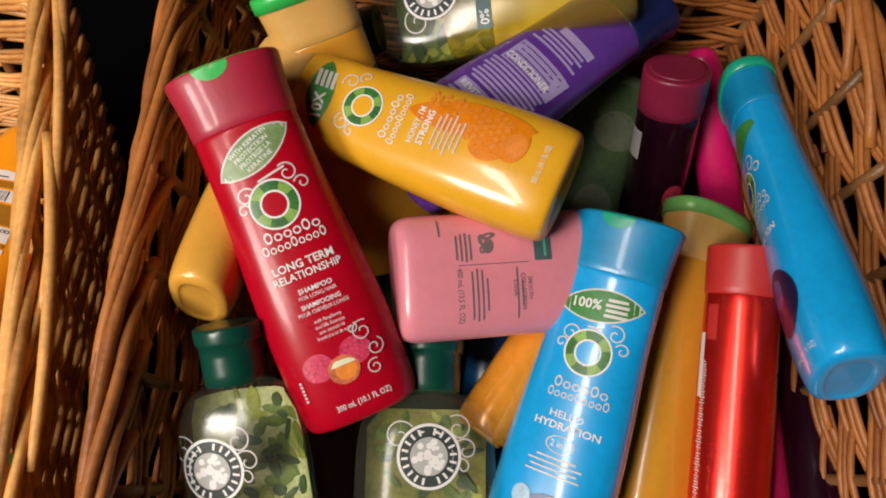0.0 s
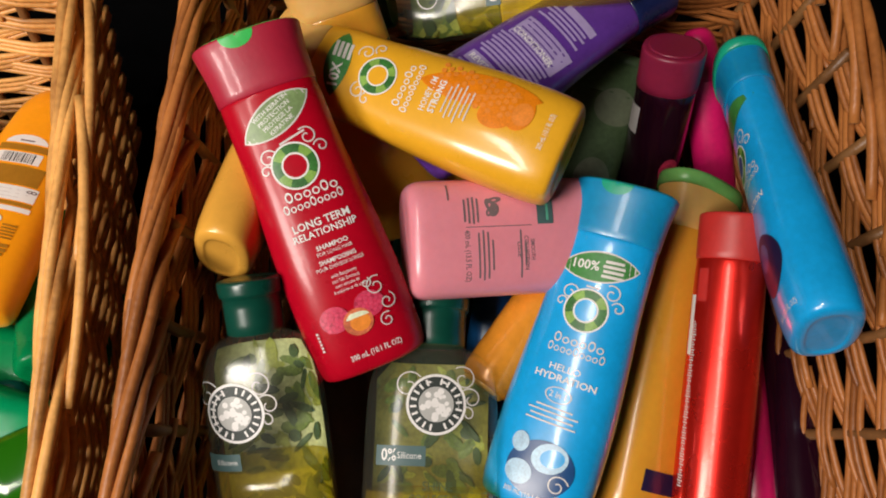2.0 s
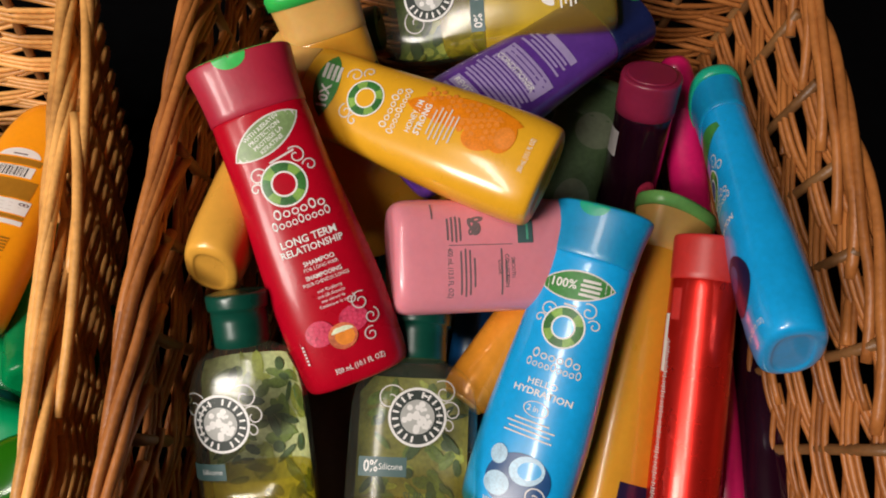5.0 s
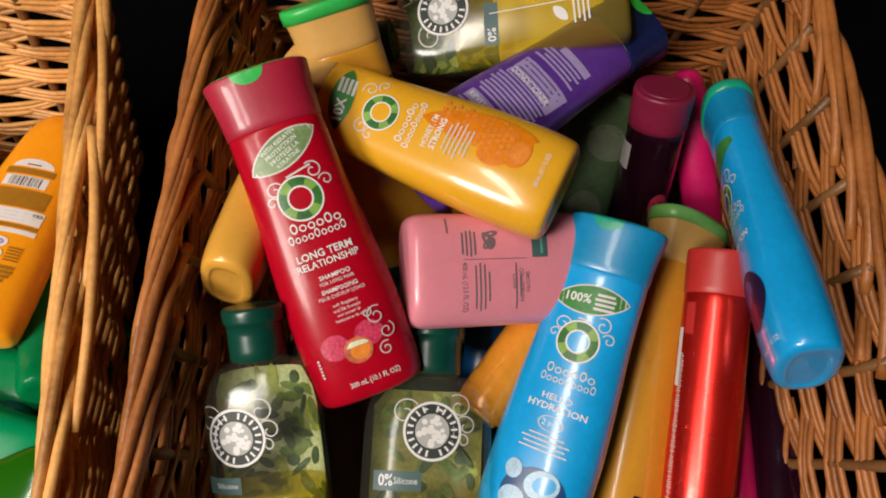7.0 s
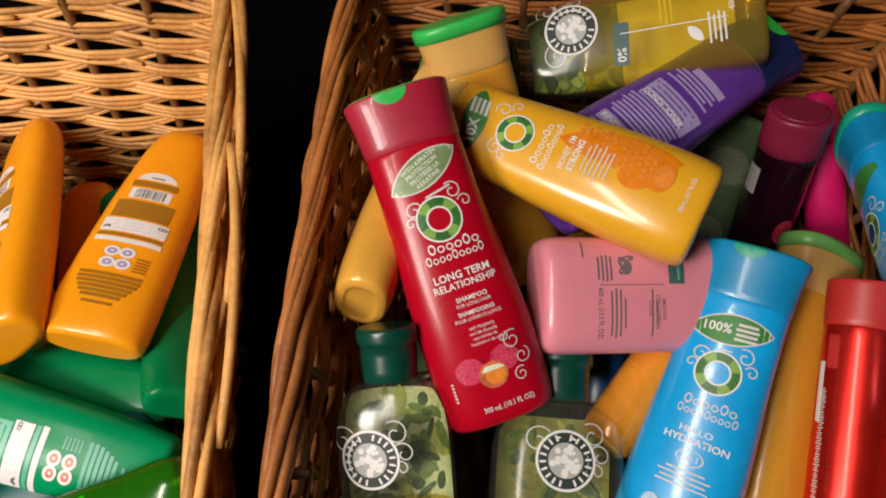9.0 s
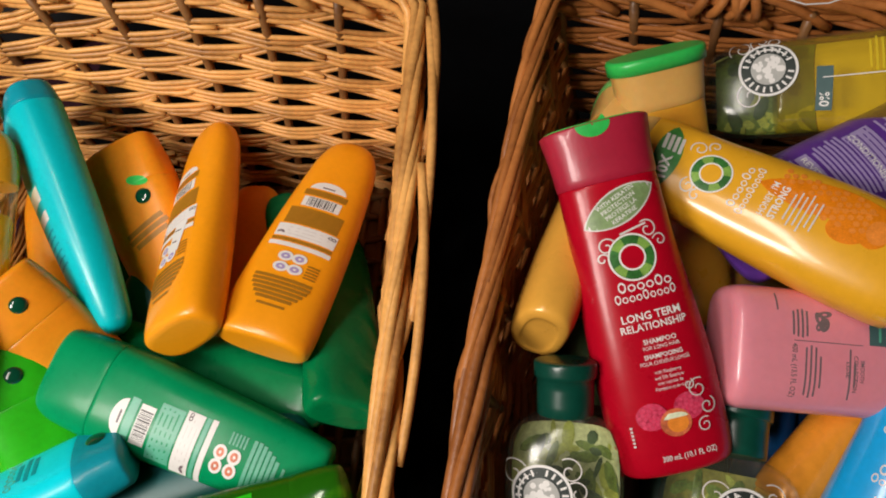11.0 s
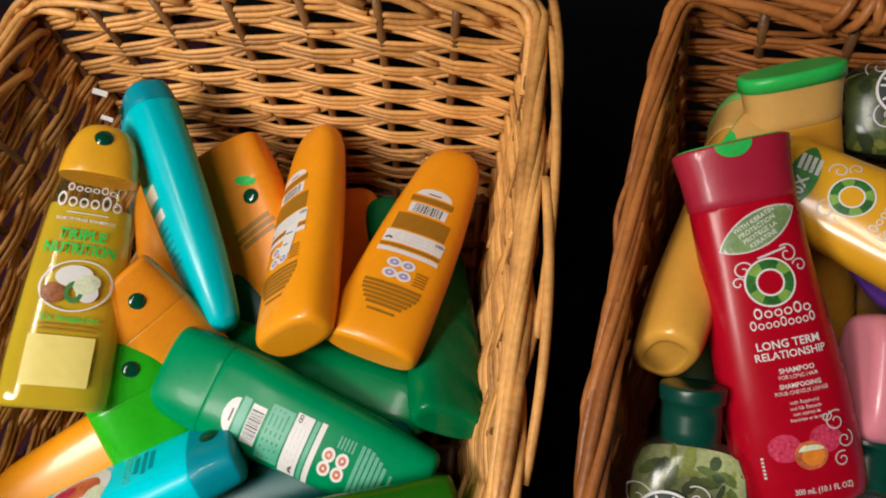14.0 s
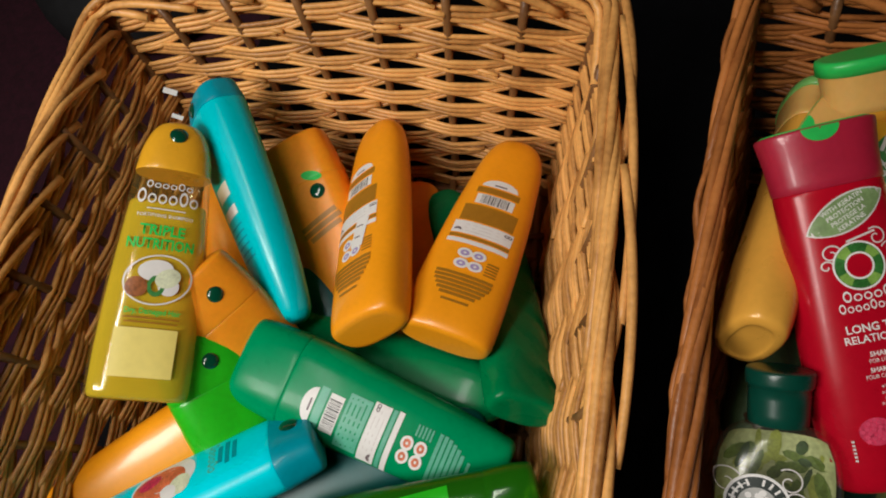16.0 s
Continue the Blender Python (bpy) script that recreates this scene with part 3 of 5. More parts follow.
        for i in range(n):
            a = 2 * i
            faces.append((a, a + 2, a + 3, a + 1))
        return self.patch("tendril_print", verts, faces, material)


CAM = (-0.03, -0.02, 0.59)
CAM_L = (-0.20, -0.02, 0.60)
RIGHT, LEFT = "bottles in the reddish basket", "bottles in the honey basket"

CURVY = [(0.0014, 0.010, 0.0045, 2.3), (0.0011, 0.0215, 0.0112, 2.5), (0.0002, 0.0245, 0.0132, 2.6), (0.0008, 0.0288, 0.0175, 2.6), (0.004, 0.0325, 0.0205, 2.6), (0.02, 0.0342, 0.0225, 2.6), (0.055, 0.0346, 0.0228, 2.5), (0.095, 0.0325, 0.0205, 2.5),
         (0.13, 0.0300, 0.0188, 2.5), (0.162, 0.0292, 0.0182, 2.5), (0.1695, 0.0290, 0.0180, 2.5), (0.1705, 0.0284, 0.0176, 2.5)]
CURVYCAP = [(0.1702, 0.0284, 0.0176, 2.5), (0.1708, 0.0294, 0.0184, 2.5), (0.187, 0.0302, 0.0190, 2.5), (0.2030, 0.0322, 0.0200, 2.5), (0.2045, 0.0313, 0.0193, 2.5), (0.205, 0.0298, 0.018, 2.5)]
CURVYLID = [(0.2046, 0.0296, 0.0172, 2.5), (0.2054, 0.0296, 0.0172, 2.5), (0.2058, 0.0285, 0.0162, 2.5)]


CURVYBAND = [(0.1965, 0.0330, 0.0203, 2.5), (0.2035, 0.0333, 0.0205, 2.5), (0.2056, 0.0326, 0.0198, 2.5), (0.2062, 0.030, 0.0175, 2.5)]


def curvy(label, base, top, facing, group, body, cap, lid, spin=0.0, notch=True, wide=1.0):
    b = Bottle(label, base, top, facing, group, spin, 0.2055, wide)
    b.loft("body", CURVY, body)
    b.loft("cap", CURVYCAP, cap, "frosted cap in the bottle's colour")
    b.loft("lid", CURVYLID if notch else CURVYBAND, lid, "green flip lid", keep=False, sub=1)
    if notch:
        b.disc("lid_tab", -0.004, 0.2042, 0.0100, 0.0078, lid, a0=180, a1=360, label="green thumb tab of the lid")
    return b


def emblem(b, v, ground, r=0.0135, u=0.0):
    """The round badge: pale rim, broken green ring, centre in the bottle's colour, tendrils round it."""
    for su, sv, rr, tn, a, fl in ((-0.0125, 0.0085, 0.0052, 1.2, 0.5, 1), (0.012, 0.0135, 0.0056, 1.2, 2.2, -1), (0.0175, 0.006, 0.0042, 1.1, 2.8, -1), (-0.016, 0.002, 0.0036, 1.0, 0.2, 1)):
        b.swirl(u + su, v + sv, rr, tn, SILVER, a, fl, 0.00042)
    b.disc("emblem_rim", u, v, r, r, WHITE)
    b.disc("emblem_ring", u, v, r * 0.92, r * 0.92, RINGGREEN, inner=0.55)
    for a in (20, 110, 200, 285):
        b.disc("emblem_glint", u, v, r * 0.90, r * 0.90, RINGPALE, inner=0.60, a0=a, a1=a + 38)
    b.disc("emblem_centre", u, v, r * 0.56, r * 0.56, WHITE)
    b.disc("emblem_heart", u, v, r * 0.48, r * 0.48, ground)


def wordmark(b, u, v, w, h, material, blocks=6):
    """A brand name, as a plain row of rings in its colour."""
    step = w / blocks
    verts, faces = [], []
    for k in range(blocks):
        x0 = u + w * ((k + 0.5) / blocks - 0.5)
        tall = 1.5 if k % 4 == 0 else 1.0
        k0, n = len(verts), 16
        for i in range(n + 1):
            a = 2 * math.pi * i / n
            for r in (0.64, 1.0):
                verts.append((x0 + 0.42 * step * r * math.cos(a), v + 0.40 * h * (tall - 1 + tall * r * math.sin(a))))
        for i in range(n):
            q = k0 + 2 * i
            faces.append((q, q + 1, q + 3, q + 2))
    tagged(b.patch("wordmark", verts, faces, material), "plain rings in place of a brand mark", kind="stuff")


def seal(b, u, v, r, turn=0.0):
    """The round dark badge with a pale rim, a ring of marks and a flower head."""
    for su, sv, rr, tn, a, fl in ((-0.95, 0.6, 0.5, 1.2, 0.6, 1), (0.9, 0.85, 0.45, 1.2, 2.2, -1), (1.15, 0.2, 0.4, 1.1, 2.9, -1), (1.05, -0.3, 0.3, 1.0, 3.2, -1)):
        b.swirl(u + su * r, v + sv * r, rr * r, tn, SILVER, a, fl, 0.00035)
    b.disc("seal_rim", u, v, r, r, WHITE, turn=turn, label="round black and white badge")
    b.disc("seal_ground", u, v, r * 0.91, r * 0.91, SEALGROUND, turn=turn)
    for i in range(20):
        a = 18 * i + 6 + turn
        if i in (5, 15):
            continue
        p, q = u + 0.76 * r * math.cos(radians(a)), v + 0.76 * r * math.sin(radians(a))
        b.bar("seal_mark", p, q, r * 0.075, r * 0.21, WHITE, a - 90)
    b.disc("seal_centre", u, v, r * 0.58, r * 0.58, SEALPALE)
    rng = random.Random(5)
    verts, faces = [], []
    for i in range(26):
        rr, a = r * 0.46 * math.sqrt(rng.random()), rng.uniform(0, 6.28)
        x0, y0, s0 = u + rr * math.cos(a), v + rr * math.sin(a), r * rng.uniform(0.07, 0.13)
        k0 = len(verts)
        for j in range(7):
            verts.append((x0 + s0 * math.cos(j * 0.8976), y0 + s0 * math.sin(j * 0.8976)))
        faces.append(tuple(range(k0, k0 + 7)))
    b.patch("flower_print", verts, faces, WHITE)


# crimson bottle on top of the heap
b = curvy("crimson shampoo bottle with fruit print, lying on the heap", (-0.0440, 0.0485, 0.1590), (-0.1200, 0.2210, 0.2395), (-0.041, 0.025, 0.48), RIGHT, RED, REDCAP, LIDGREEN, spin=-1)
b.leaf("leaf_badge_edge", 0.0, 0.1550, 0.0235, 0.0098, SILVER, 22)
b.leaf("leaf_badge", 0.0, 0.1550, 0.0225, 0.0088, LEAFPALE, 22, "green leaf badge")
for i, words in enumerate(("WITH KERATIN", "PROTECTION", "PROTEGE LA", "KERATINE")):
    b.text(words, -0.0015 + 0.001 * i, 0.1602 - 0.0036 * i, 0.0036, WHITE, 22, bold=0.01)
b.lines(0.004, 0.1410, [0.016], 0.002, 0.0012, SILVER, 12)
emblem(b, 0.1255, RED)
wordmark(b, 0.003, 0.1088, 0.031, 0.0052, WHITE)
wordmark(b, 0.002, 0.1028, 0.035, 0.0045, WHITE, 9)
b.text("LONG TERM", 0.002, 0.0918, 0.0062, WHITE, 0, 0.033, 0.02)
b.text("RELATIONSHIP", 0.002, 0.0860, 0.0058, WHITE, 0, 0.037, 0.015)
b.text("SHAMPOO", 0.003, 0.0775, 0.0038, WHITE, 0, 0.0185, 0.02)
b.text("FOR LONG HAIR", 0.003, 0.0739, 0.0031, WHITE, 0, 0.0205)
b.text("SHAMPOOING", 0.003, 0.0691, 0.0036, WHITE, 0, 0.0215, 0.02)
b.text("POUR CHEVEUX LONGS", 0.003, 0.0655, 0.0031, WHITE, 0, 0.0275)
b.text("with Raspberry", 0.003, 0.0601, 0.0028, WHITE, 0, 0.015)
b.text("and Silk Extracts", 0.003, 0.0569, 0.0028, WHITE, 0, 0.016)
b.text("avec extraits de", 0.003, 0.0539, 0.0028, WHITE, 0, 0.014)
b.text("framboise et de soie", 0.003, 0.0508, 0.0028, WHITE, 0, 0.018)
for u, v, r, m in ((-0.0115, 0.0365, 0.0085, BERRY), (0.0095, 0.0385, 0.0085, BERRY)):
    b.disc("fruit_print", u, v, r, r * 0.9, m, label="printed raspberry")
verts, faces = [], []
for cu, cv in ((-0.0115, 0.0365), (0.0095, 0.0385)):
    for i in range(22):
        a, rr = 2.4 * i, 0.0078 * math.sqrt((i + 0.5) / 22)
        k0 = len(verts)
        for j in range(8):
            verts.append((cu + rr * math.cos(a) + 0.0012 * math.cos(j * 0.7854), cv + 0.9 * rr * math.sin(a) + 0.0012 * math.sin(j * 0.7854)))
        faces.append(tuple(range(k0, k0 + 8)))
b.patch("drupelet_print", verts, faces, BERRYPALE, "printed beads of a raspberry")
b.disc("fruit_print", 0.0005, 0.0310, 0.0085, 0.0078, PEACH)
b.disc("fruit_print", 0.0015, 0.0305, 0.0058, 0.0052, APRICOT)
b.disc("fruit_print", 0.0010, 0.0335, 0.0066, 0.0030, CREAM, a0=0, a1=180)
b.disc("fruit_print", -0.0025, 0.0350, 0.0022, 0.0014, CREAM, turn=30)
for u, v, r, fl in ((0.0165, 0.0465, 0.0060, 1), (0.0195, 0.036, 0.0050, -1), (0.016, 0.026, 0.0045, 1), (0.012, 0.0500, 0.0030, -1)):
    b.swirl(u, v, r, 1.3, SILVER, 1.0, fl, 0.00035)
b.text("300 mL (10.1 FL OZ)", 0.004, 0.0118, 0.0046, WHITE, 0, 0.030, 0.01)
b.lines(-0.0235, 0.0320, [0.0013] * 6, 0.0021, 0.0012, SILVER, name="batch_print")

# honey-yellow bottle across the heap
b = curvy("honey-yellow shampoo bottle with honeycomb print, lying across the heap", (0.0672, 0.1612, 0.2126), (-0.1138, 0.2495, 0.1866), CAM, RIGHT, YELLOW, AMBERCAP, LIDGREEN, notch=True, spin=18)
b.leaf("leaf_badge", 0.0, 0.1530, 0.0215, 0.0085, LEAFGREEN, 10, "green leaf badge")
b.text("10X", -0.0085, 0.1510, 0.0095, WHITE, 10, bold=0.03)
for i in range(4):
    b.bar("small_print", 0.0085, 0.1585 - 0.0035 * i, 0.011, 0.0022, SILVER, 10)
emblem(b, 0.124, YELLOW, 0.0125)
wordmark(b, 0.0, 0.1045, 0.028, 0.0045, WHITE)
wordmark(b, 0.0, 0.0985, 0.032, 0.0042, WHITE, 9)
b.leaf("honey_print", 0.0125, 0.060, 0.038, 0.0105, AMBERDROP, 98, "printed amber honeycomb")
b.disc("honey_print", 0.0015, 0.044, 0.0085, 0.0115, AMBERDROP, turn=20)
b.disc("honey_print", 0.0075, 0.032, 0.0115, 0.0085, AMBERDROP)
rng = random.Random(12)
verts, faces = [], []
for row in range(13):
    for col in range(5):
        x0, y0 = 0.0215 - 0.0044 * col - 0.0022 * (row % 2), 0.086 - 0.0040 * row
        if rng.random() < 0.15 or x0 < 0.003 - 0.0008 * row:
            continue
        k0 = len(verts)
        for j in range(6):
            verts.append((x0 + 0.0018 * math.cos(j * math.pi / 3), y0 + 0.0019 * math.sin(j * math.pi / 3)))
        faces.append(tuple(range(k0, k0 + 6)))
b.patch("honeycomb_print", verts, faces, APRICOT, "printed honeycomb cells")
b.disc("dipper_print", 0.0065, 0.030, 0.0072, 0.0062, APRICOT)
b.bar("dipper_handle_print", 0.012, 0.048, 0.0013, 0.028, APRICOT, 18)
b.text("HONEY, I'M", 0.0, 0.0882, 0.0056, WHITE, 0, 0.022, 0.01)
b.text("STRONG", 0.0, 0.0822, 0.0060, WHITE, 0, 0.021, 0.03)
b.lines(0.0, 0.0762, [0.017, 0.022, 0.019, 0.024, 0.016, 0.018], 0.0030, 0.0009, SILVER)
b.text("300 mL (10.1 FL OZ)", 0.002, 0.0135, 0.0044, WHITE, 0, 0.022)

# rose-pink bottle under the crimson and yellow ones, back side up
PINKROWS = [(0.0, 0.027, 0.014, 3.2), (0.001, 0.0315, 0.0185, 3.2), (0.006, 0.0350, 0.0215, 3.2), (0.02, 0.0360, 0.0225, 3.2), (0.10, 0.0360, 0.0225, 3.2), (0.135, 0.0355, 0.0222, 3.0), (0.155, 0.033, 0.020, 2.8), (0.166, 0.027, 0.0165, 2.6), (0.170, 0.020, 0.013, 2.4)]
b = Bottle("rose-pink shampoo bottle lying on its side, back label up", (-0.0281, 0.1190, 0.1790), (0.1322, 0.1402, 0.1470), CAM, RIGHT, -2, 0.185, wide=1.135)
b.loft("body", PINKROWS, PINK)
b.loft("cap", [(0.168, 0.021, 0.014, 2.4), (0.169, 0.024, 0.0165, 2.4), (0.183, 0.0235, 0.016, 2.4), (0.185, 0.021, 0.014, 2.4)], BURGUNDY, "dark burgundy cap")
b.text("400 mL (13.5 FL OZ)", 0.0125, 0.0375, 0.0052, GREYINK, 0, 0.034, 0.01)
for v, widths in ((0.0450, (0.020, 0.031, 0.033, 0.030)), (0.0680, (0.016, 0.032))):
    b.lines(0.0125, v + 0.010, widths, 0.0032, 0.0012, GREYINK)
b.text("SMOOTH", 0.0100, 0.0830, 0.0040, GREYINK, 0, 0.014, 0.01)
b.text("COLLECTION", 0.0120, 0.0785, 0.0042, GREYINK, 0, 0.023, 0.015)
b.text("LISSE", 0.0095, 0.0735, 0.0042, GREYINK, 0, 0.010, 0.01)
b.lines(-0.0175, 0.0455, [0.016, 0.018, 0.017, 0.015], 0.0030, 0.0013, GREYINK)
b.bar("rule_print", -0.0065, 0.060, 0.0005, 0.046, GREYINK)
for u, v, ru, rv, tn in ((-0.0205, 0.0545, 0.0052, 0.0030, 30), (-0.0175, 0.0570, 0.0046, 0.0034, -20), (-0.0240, 0.0575, 0.0020, 0.0050, 10), (-0.0155, 0.0530, 0.0024, 0.0018, 0)):
    b.disc("drawing_print", u, v, ru, rv, GREYINK, turn=tn, inner=0.35)
b.bar("side_tag", -0.0155, 0.0930, 0.017, 0.0115, SLATE, 0, "dark green tag")
b.lines(-0.0150, 0.0945, [0.011], 0.003, 0.0016, MINT)
b.bar("batch_print", -0.030, 0.026, 0.0105, 0.0010, GREYINK)

# aqua blue bottle leaning to the front
b = curvy("aqua blue shampoo bottle with coconut print, lying on the heap", (0.0505, -0.0327, 0.1317), (0.1108, 0.1548, 0.1812), CAM, RIGHT, BLUE, BLUECAP, LIDTEAL, spin=-7)
b.leaf("leaf_badge_edge", 0.0, 0.1510, 0.0238, 0.0098, SILVER, 8)
b.leaf("leaf_badge", 0.0, 0.1510, 0.0228, 0.0088, LEAFGREEN, 8, "green leaf badge")
b.text("100%", -0.0085, 0.1505, 0.0080, WHITE, 4, bold=0.02)
b.lines(0.0085, 0.1557, [0.011, 0.013, 0.012, 0.013], 0.0030, 0.0017, SILVER, 4)
b.lines(0.0, 0.1380, [0.008], 0.002, 0.0011, SILVER)
emblem(b, 0.1235, BLUE)
wordmark(b, 0.002, 0.1030, 0.031, 0.0052, SILVER)
wordmark(b, 0.002, 0.0970, 0.035, 0.0045, SILVER, 9)
b.text("HELLO", -0.001, 0.0863, 0.0056, WHITE, 0, 0.019, 0.01)
b.text("HYDRATION", 0.001, 0.0802, 0.0058, WHITE, 0, 0.037, 0.02)
b.disc("oval_print", 0.0, 0.0707, 0.0080, 0.0048, SILVER, inner=0.90)
b.text("2 in 1", 0.0, 0.0707, 0.0052, WHITE, 0, 0.010, 0.01)
b.lines(0.0, 0.0630, [0.022, 0.030, 0.026, 0.030], 0.0030, 0.0009, SILVER)
b.disc("coconut_print", 0.002, 0.027, 0.020, 0.0165, BLUEDARK, turn=15, label="printed coconut on deep blue")
b.disc("coconut_print", 0.006, 0.0345, 0.0108, 0.0086, COCO, turn=20)
b.disc("coconut_print", 0.0075, 0.0350, 0.0072, 0.0052, BLUE, turn=20)
b.disc("coconut_print", -0.0095, 0.0215, 0.0080, 0.0072, COCO)
b.disc("coconut_print", -0.013, 0.0385, 0.0052, 0.0060, COCO)
b.swirl(0.014, 0.021, 0.0065, 1.3, SILVER, 0.4, 1, 0.0004)
b.swirl(0.017, 0.013, 0.0048, 1.2, SILVER, 0.4, -1, 0.0004)
b.text("300 mL (10.1 FL OZ)", 0.0, 0.0100, 0.0044, WHITE, 0, 0.030)

# amber bottle between the blue and the red ones
b = curvy("amber translucent conditioner bottle with a green lid", (0.1214, -0.0376, 0.0967), (0.1793, 0.1827, 0.1273), CAM, RIGHT, AMBER, AMBERCAP, LIDOLIVE, spin=51, notch=False, wide=0.923)
b.bar("back_label", 0.012, 0.075, 0.020, 0.075, AMBERCAP, 0, "pale back label")
b.bar("navy_tag", -0.004, 0.022, 0.030, 0.012, NAVY, 0, "navy square print")
b.lines(0.012, 0.050, [0.012] * 6, 0.003, 0.0012, GREYINK, 90)

# satin red bottle
TUBEROWS = [(0.0030, 0.012, 0.011, 2.2), (0.0026, 0.0165, 0.015, 2.2), (0.0, 0.020, 0.018, 2.2), (0.001, 0.0222, 0.0202, 2.2), (0.005, 0.0236, 0.0214, 2.2), (0.05, 0.0238, 0.0216, 2.2), (0.14, 0.0228, 0.0208, 2.2), (0.172, 0.0222, 0.0202, 2.2), (0.1735, 0.0215, 0.0196, 2.2)]
TUBECAP = [(0.1730, 0.0216, 0.0197, 2.2), (0.1736, 0.0228, 0.0206, 2.2), (0.19, 0.0230, 0.0208, 2.2), (0.2015, 0.0230, 0.0208, 2.2), (0.2040, 0.0222, 0.020, 2.2), (0.2046, 0.0195, 0.0176, 2.2)]
b = Bottle("satin red shampoo bottle with a frosted red cap", (0.1606, -0.0412, 0.1200), (0.1819, 0.1438, 0.1684), CAM, RIGHT, 0, 0.205)
b.loft("body", TUBEROWS, REDMETAL)
b.loft("cap", TUBECAP, REDMETCAP, "frosted red cap")
b.bar("back_label", -0.0185, 0.075, 0.0085, 0.13, REDMETAL)
b.bar("barcode_label", -0.0205, 0.128, 0.0024, 0.040, WHITE, 0, "white barcode strip")
b.lines(-0.0185, 0.130, [0.0012, 0.0026, 0.0018, 0.0030, 0.0022, 0.0034, 0.0018, 0.0028] * 8, 0.0017, 0.0008, SILVER)
b.bar("seam_print", -0.0155, 0.155, 0.006, 0.022, REDMETCAP)

# second aqua blue bottle against the side of the basket
b = curvy("aqua blue shampoo bottle on its edge beside the wicker side", (0.2009, 0.0563, 0.2153), (0.2041, 0.2617, 0.1557), CAM, RIGHT, BLUE, BLUECAP, LIDTEAL, spin=-73, notch=False, wide=0.858)
b.leaf("leaf_badge", 0.004, 0.1525, 0.0215, 0.0088, LEAFGREEN, 8, "green leaf badge")
emblem(b, 0.1190, BLUEDARK)
wordmark(b, 0.008, 0.1045, 0.026, 0.0052, SILVER)
wordmark(b, 0.008, 0.0985, 0.028, 0.0045, SILVER, 9)
b.text("HYDRATION", 0.006, 0.0817, 0.0058, WHITE, 0, 0.030, 0.02)
b.disc("coconut_print", 0.006, 0.042, 0.017, 0.0185, NAVY, turn=15, label="deep blue fruit print")
b.disc("coconut_print", 0.004, 0.048, 0.0085, 0.0075, BLUEDARK, turn=15)
b.text("300 mL (10.1 FL OZ)", 0.010, 0.0110, 0.0044, WHITE, 0, 0.024)

# dark plum bottle that stands in the heap, and the magenta one behind it
b = Bottle("dark plum glossy shampoo bottle with a wine-coloured cap", (0.1613, 0.1800, 0.0089), (0.1508, 0.2596, 0.1767), CAM, RIGHT, -4, 0.20)
b.loft("body", TUBEROWS, PLUM)
b.loft("cap", TUBECAP, PLUMCAP, "frosted wine cap")
b.loft("lid", [(0.2046, 0.019, 0.017, 2.2), (0.2054, 0.019, 0.017, 2.2), (0.2058, 0.0175, 0.0158, 2.2)], PLUMCAP, "frosted wine lid", keep=False, sub=1)
b.bar("side_label", -0.0175, 0.147, 0.008, 0.024, SILVER, 0, "small pale label")
b.disc("fruit_print", 0.016, 0.105, 0.006, 0.012, BERRY)
b = Bottle("slim magenta hair care bottle with a rounded end", (0.2191, 0.1818, 0.0600), (0.1792, 0.2987, 0.1506), CAM, RIGHT, -0, 0.17)
b.loft("body", [(0.0, 0.010, 0.010, 2.2), (0.001, 0.0145, 0.0135, 2.2), (0.005, 0.0165, 0.0150, 2.2), (0.08, 0.0165, 0.0150, 2.2), (0.125, 0.0155, 0.0145, 2.2), (0.128, 0.0150, 0.0140, 2.2)], MAGENTA)
b.loft("cap", [(0.1275, 0.0150, 0.014, 2.2), (0.1285, 0.0158, 0.0148, 2.2), (0.152, 0.0150, 0.0142, 2.2), (0.163, 0.0125, 0.012, 2.2), (0.1685, 0.008, 0.0078, 2.2), (0.170, 0.003, 0.003, 2.2)], MAGENTA, "rounded magenta cap")

# violet bottle, back label up
b = curvy("violet conditioner bottle, back label up, with a navy cap", (-0.0260, 0.1847, 0.1828), (0.1383, 0.3213, 0.1741), CAM, RIGHT, PURPLE, NAVYCAP, LIDGREEN, spin=-18, wide=0.935)
for v, h, w, u in ((0.1005, 0.020, 0.040, 0.002), (0.060, 0.009, 0.040, 0.0), (0.133, 0.006, 0.026, 0.004)):
    b.bar("label_block", u, v, w, h, PURPLEPALE, 0, "lavender block of the back label")
b.lines(0.0, 0.1275, [0.030, 0.034, 0.026, 0.036], 0.0034, 0.0018, PURPLEPALE)
b.lines(0.0, 0.1075, [0.034, 0.038, 0.030, 0.036, 0.033], 0.0038, 0.0010, PURPLE)
b.lines(0.0, 0.0880, [0.042, 0.040, 0.043, 0.038, 0.040, 0.042, 0.036], 0.0033, 0.0019, PURPLEPALE)
b.lines(0.0, 0.0530, [0.042, 0.040, 0.043, 0.038, 0.040, 0.034, 0.038, 0.040, 0.030], 0.0033, 0.0018, PURPLEPALE)
b.text("CONDITIONER", 0.0, 0.0955, 0.0066, WHITE, 0, 0.034, 0.01)
b.text("REVITALISANT", 0.0, 0.0600, 0.0060, WHITE, 0, 0.036, 0.01)

# gold pearl bottle along the left side, base towards the front
b = curvy("gold pearl conditioner bottle with a dull green lid", (-0.1336, 0.1021, 0.1936), (-0.0994, 0.3052, 0.1445), CAM, RIGHT, GOLDPEARL, AMBERCAP, LIDOLIVE, spin=-100, notch=False, wide=0.789)

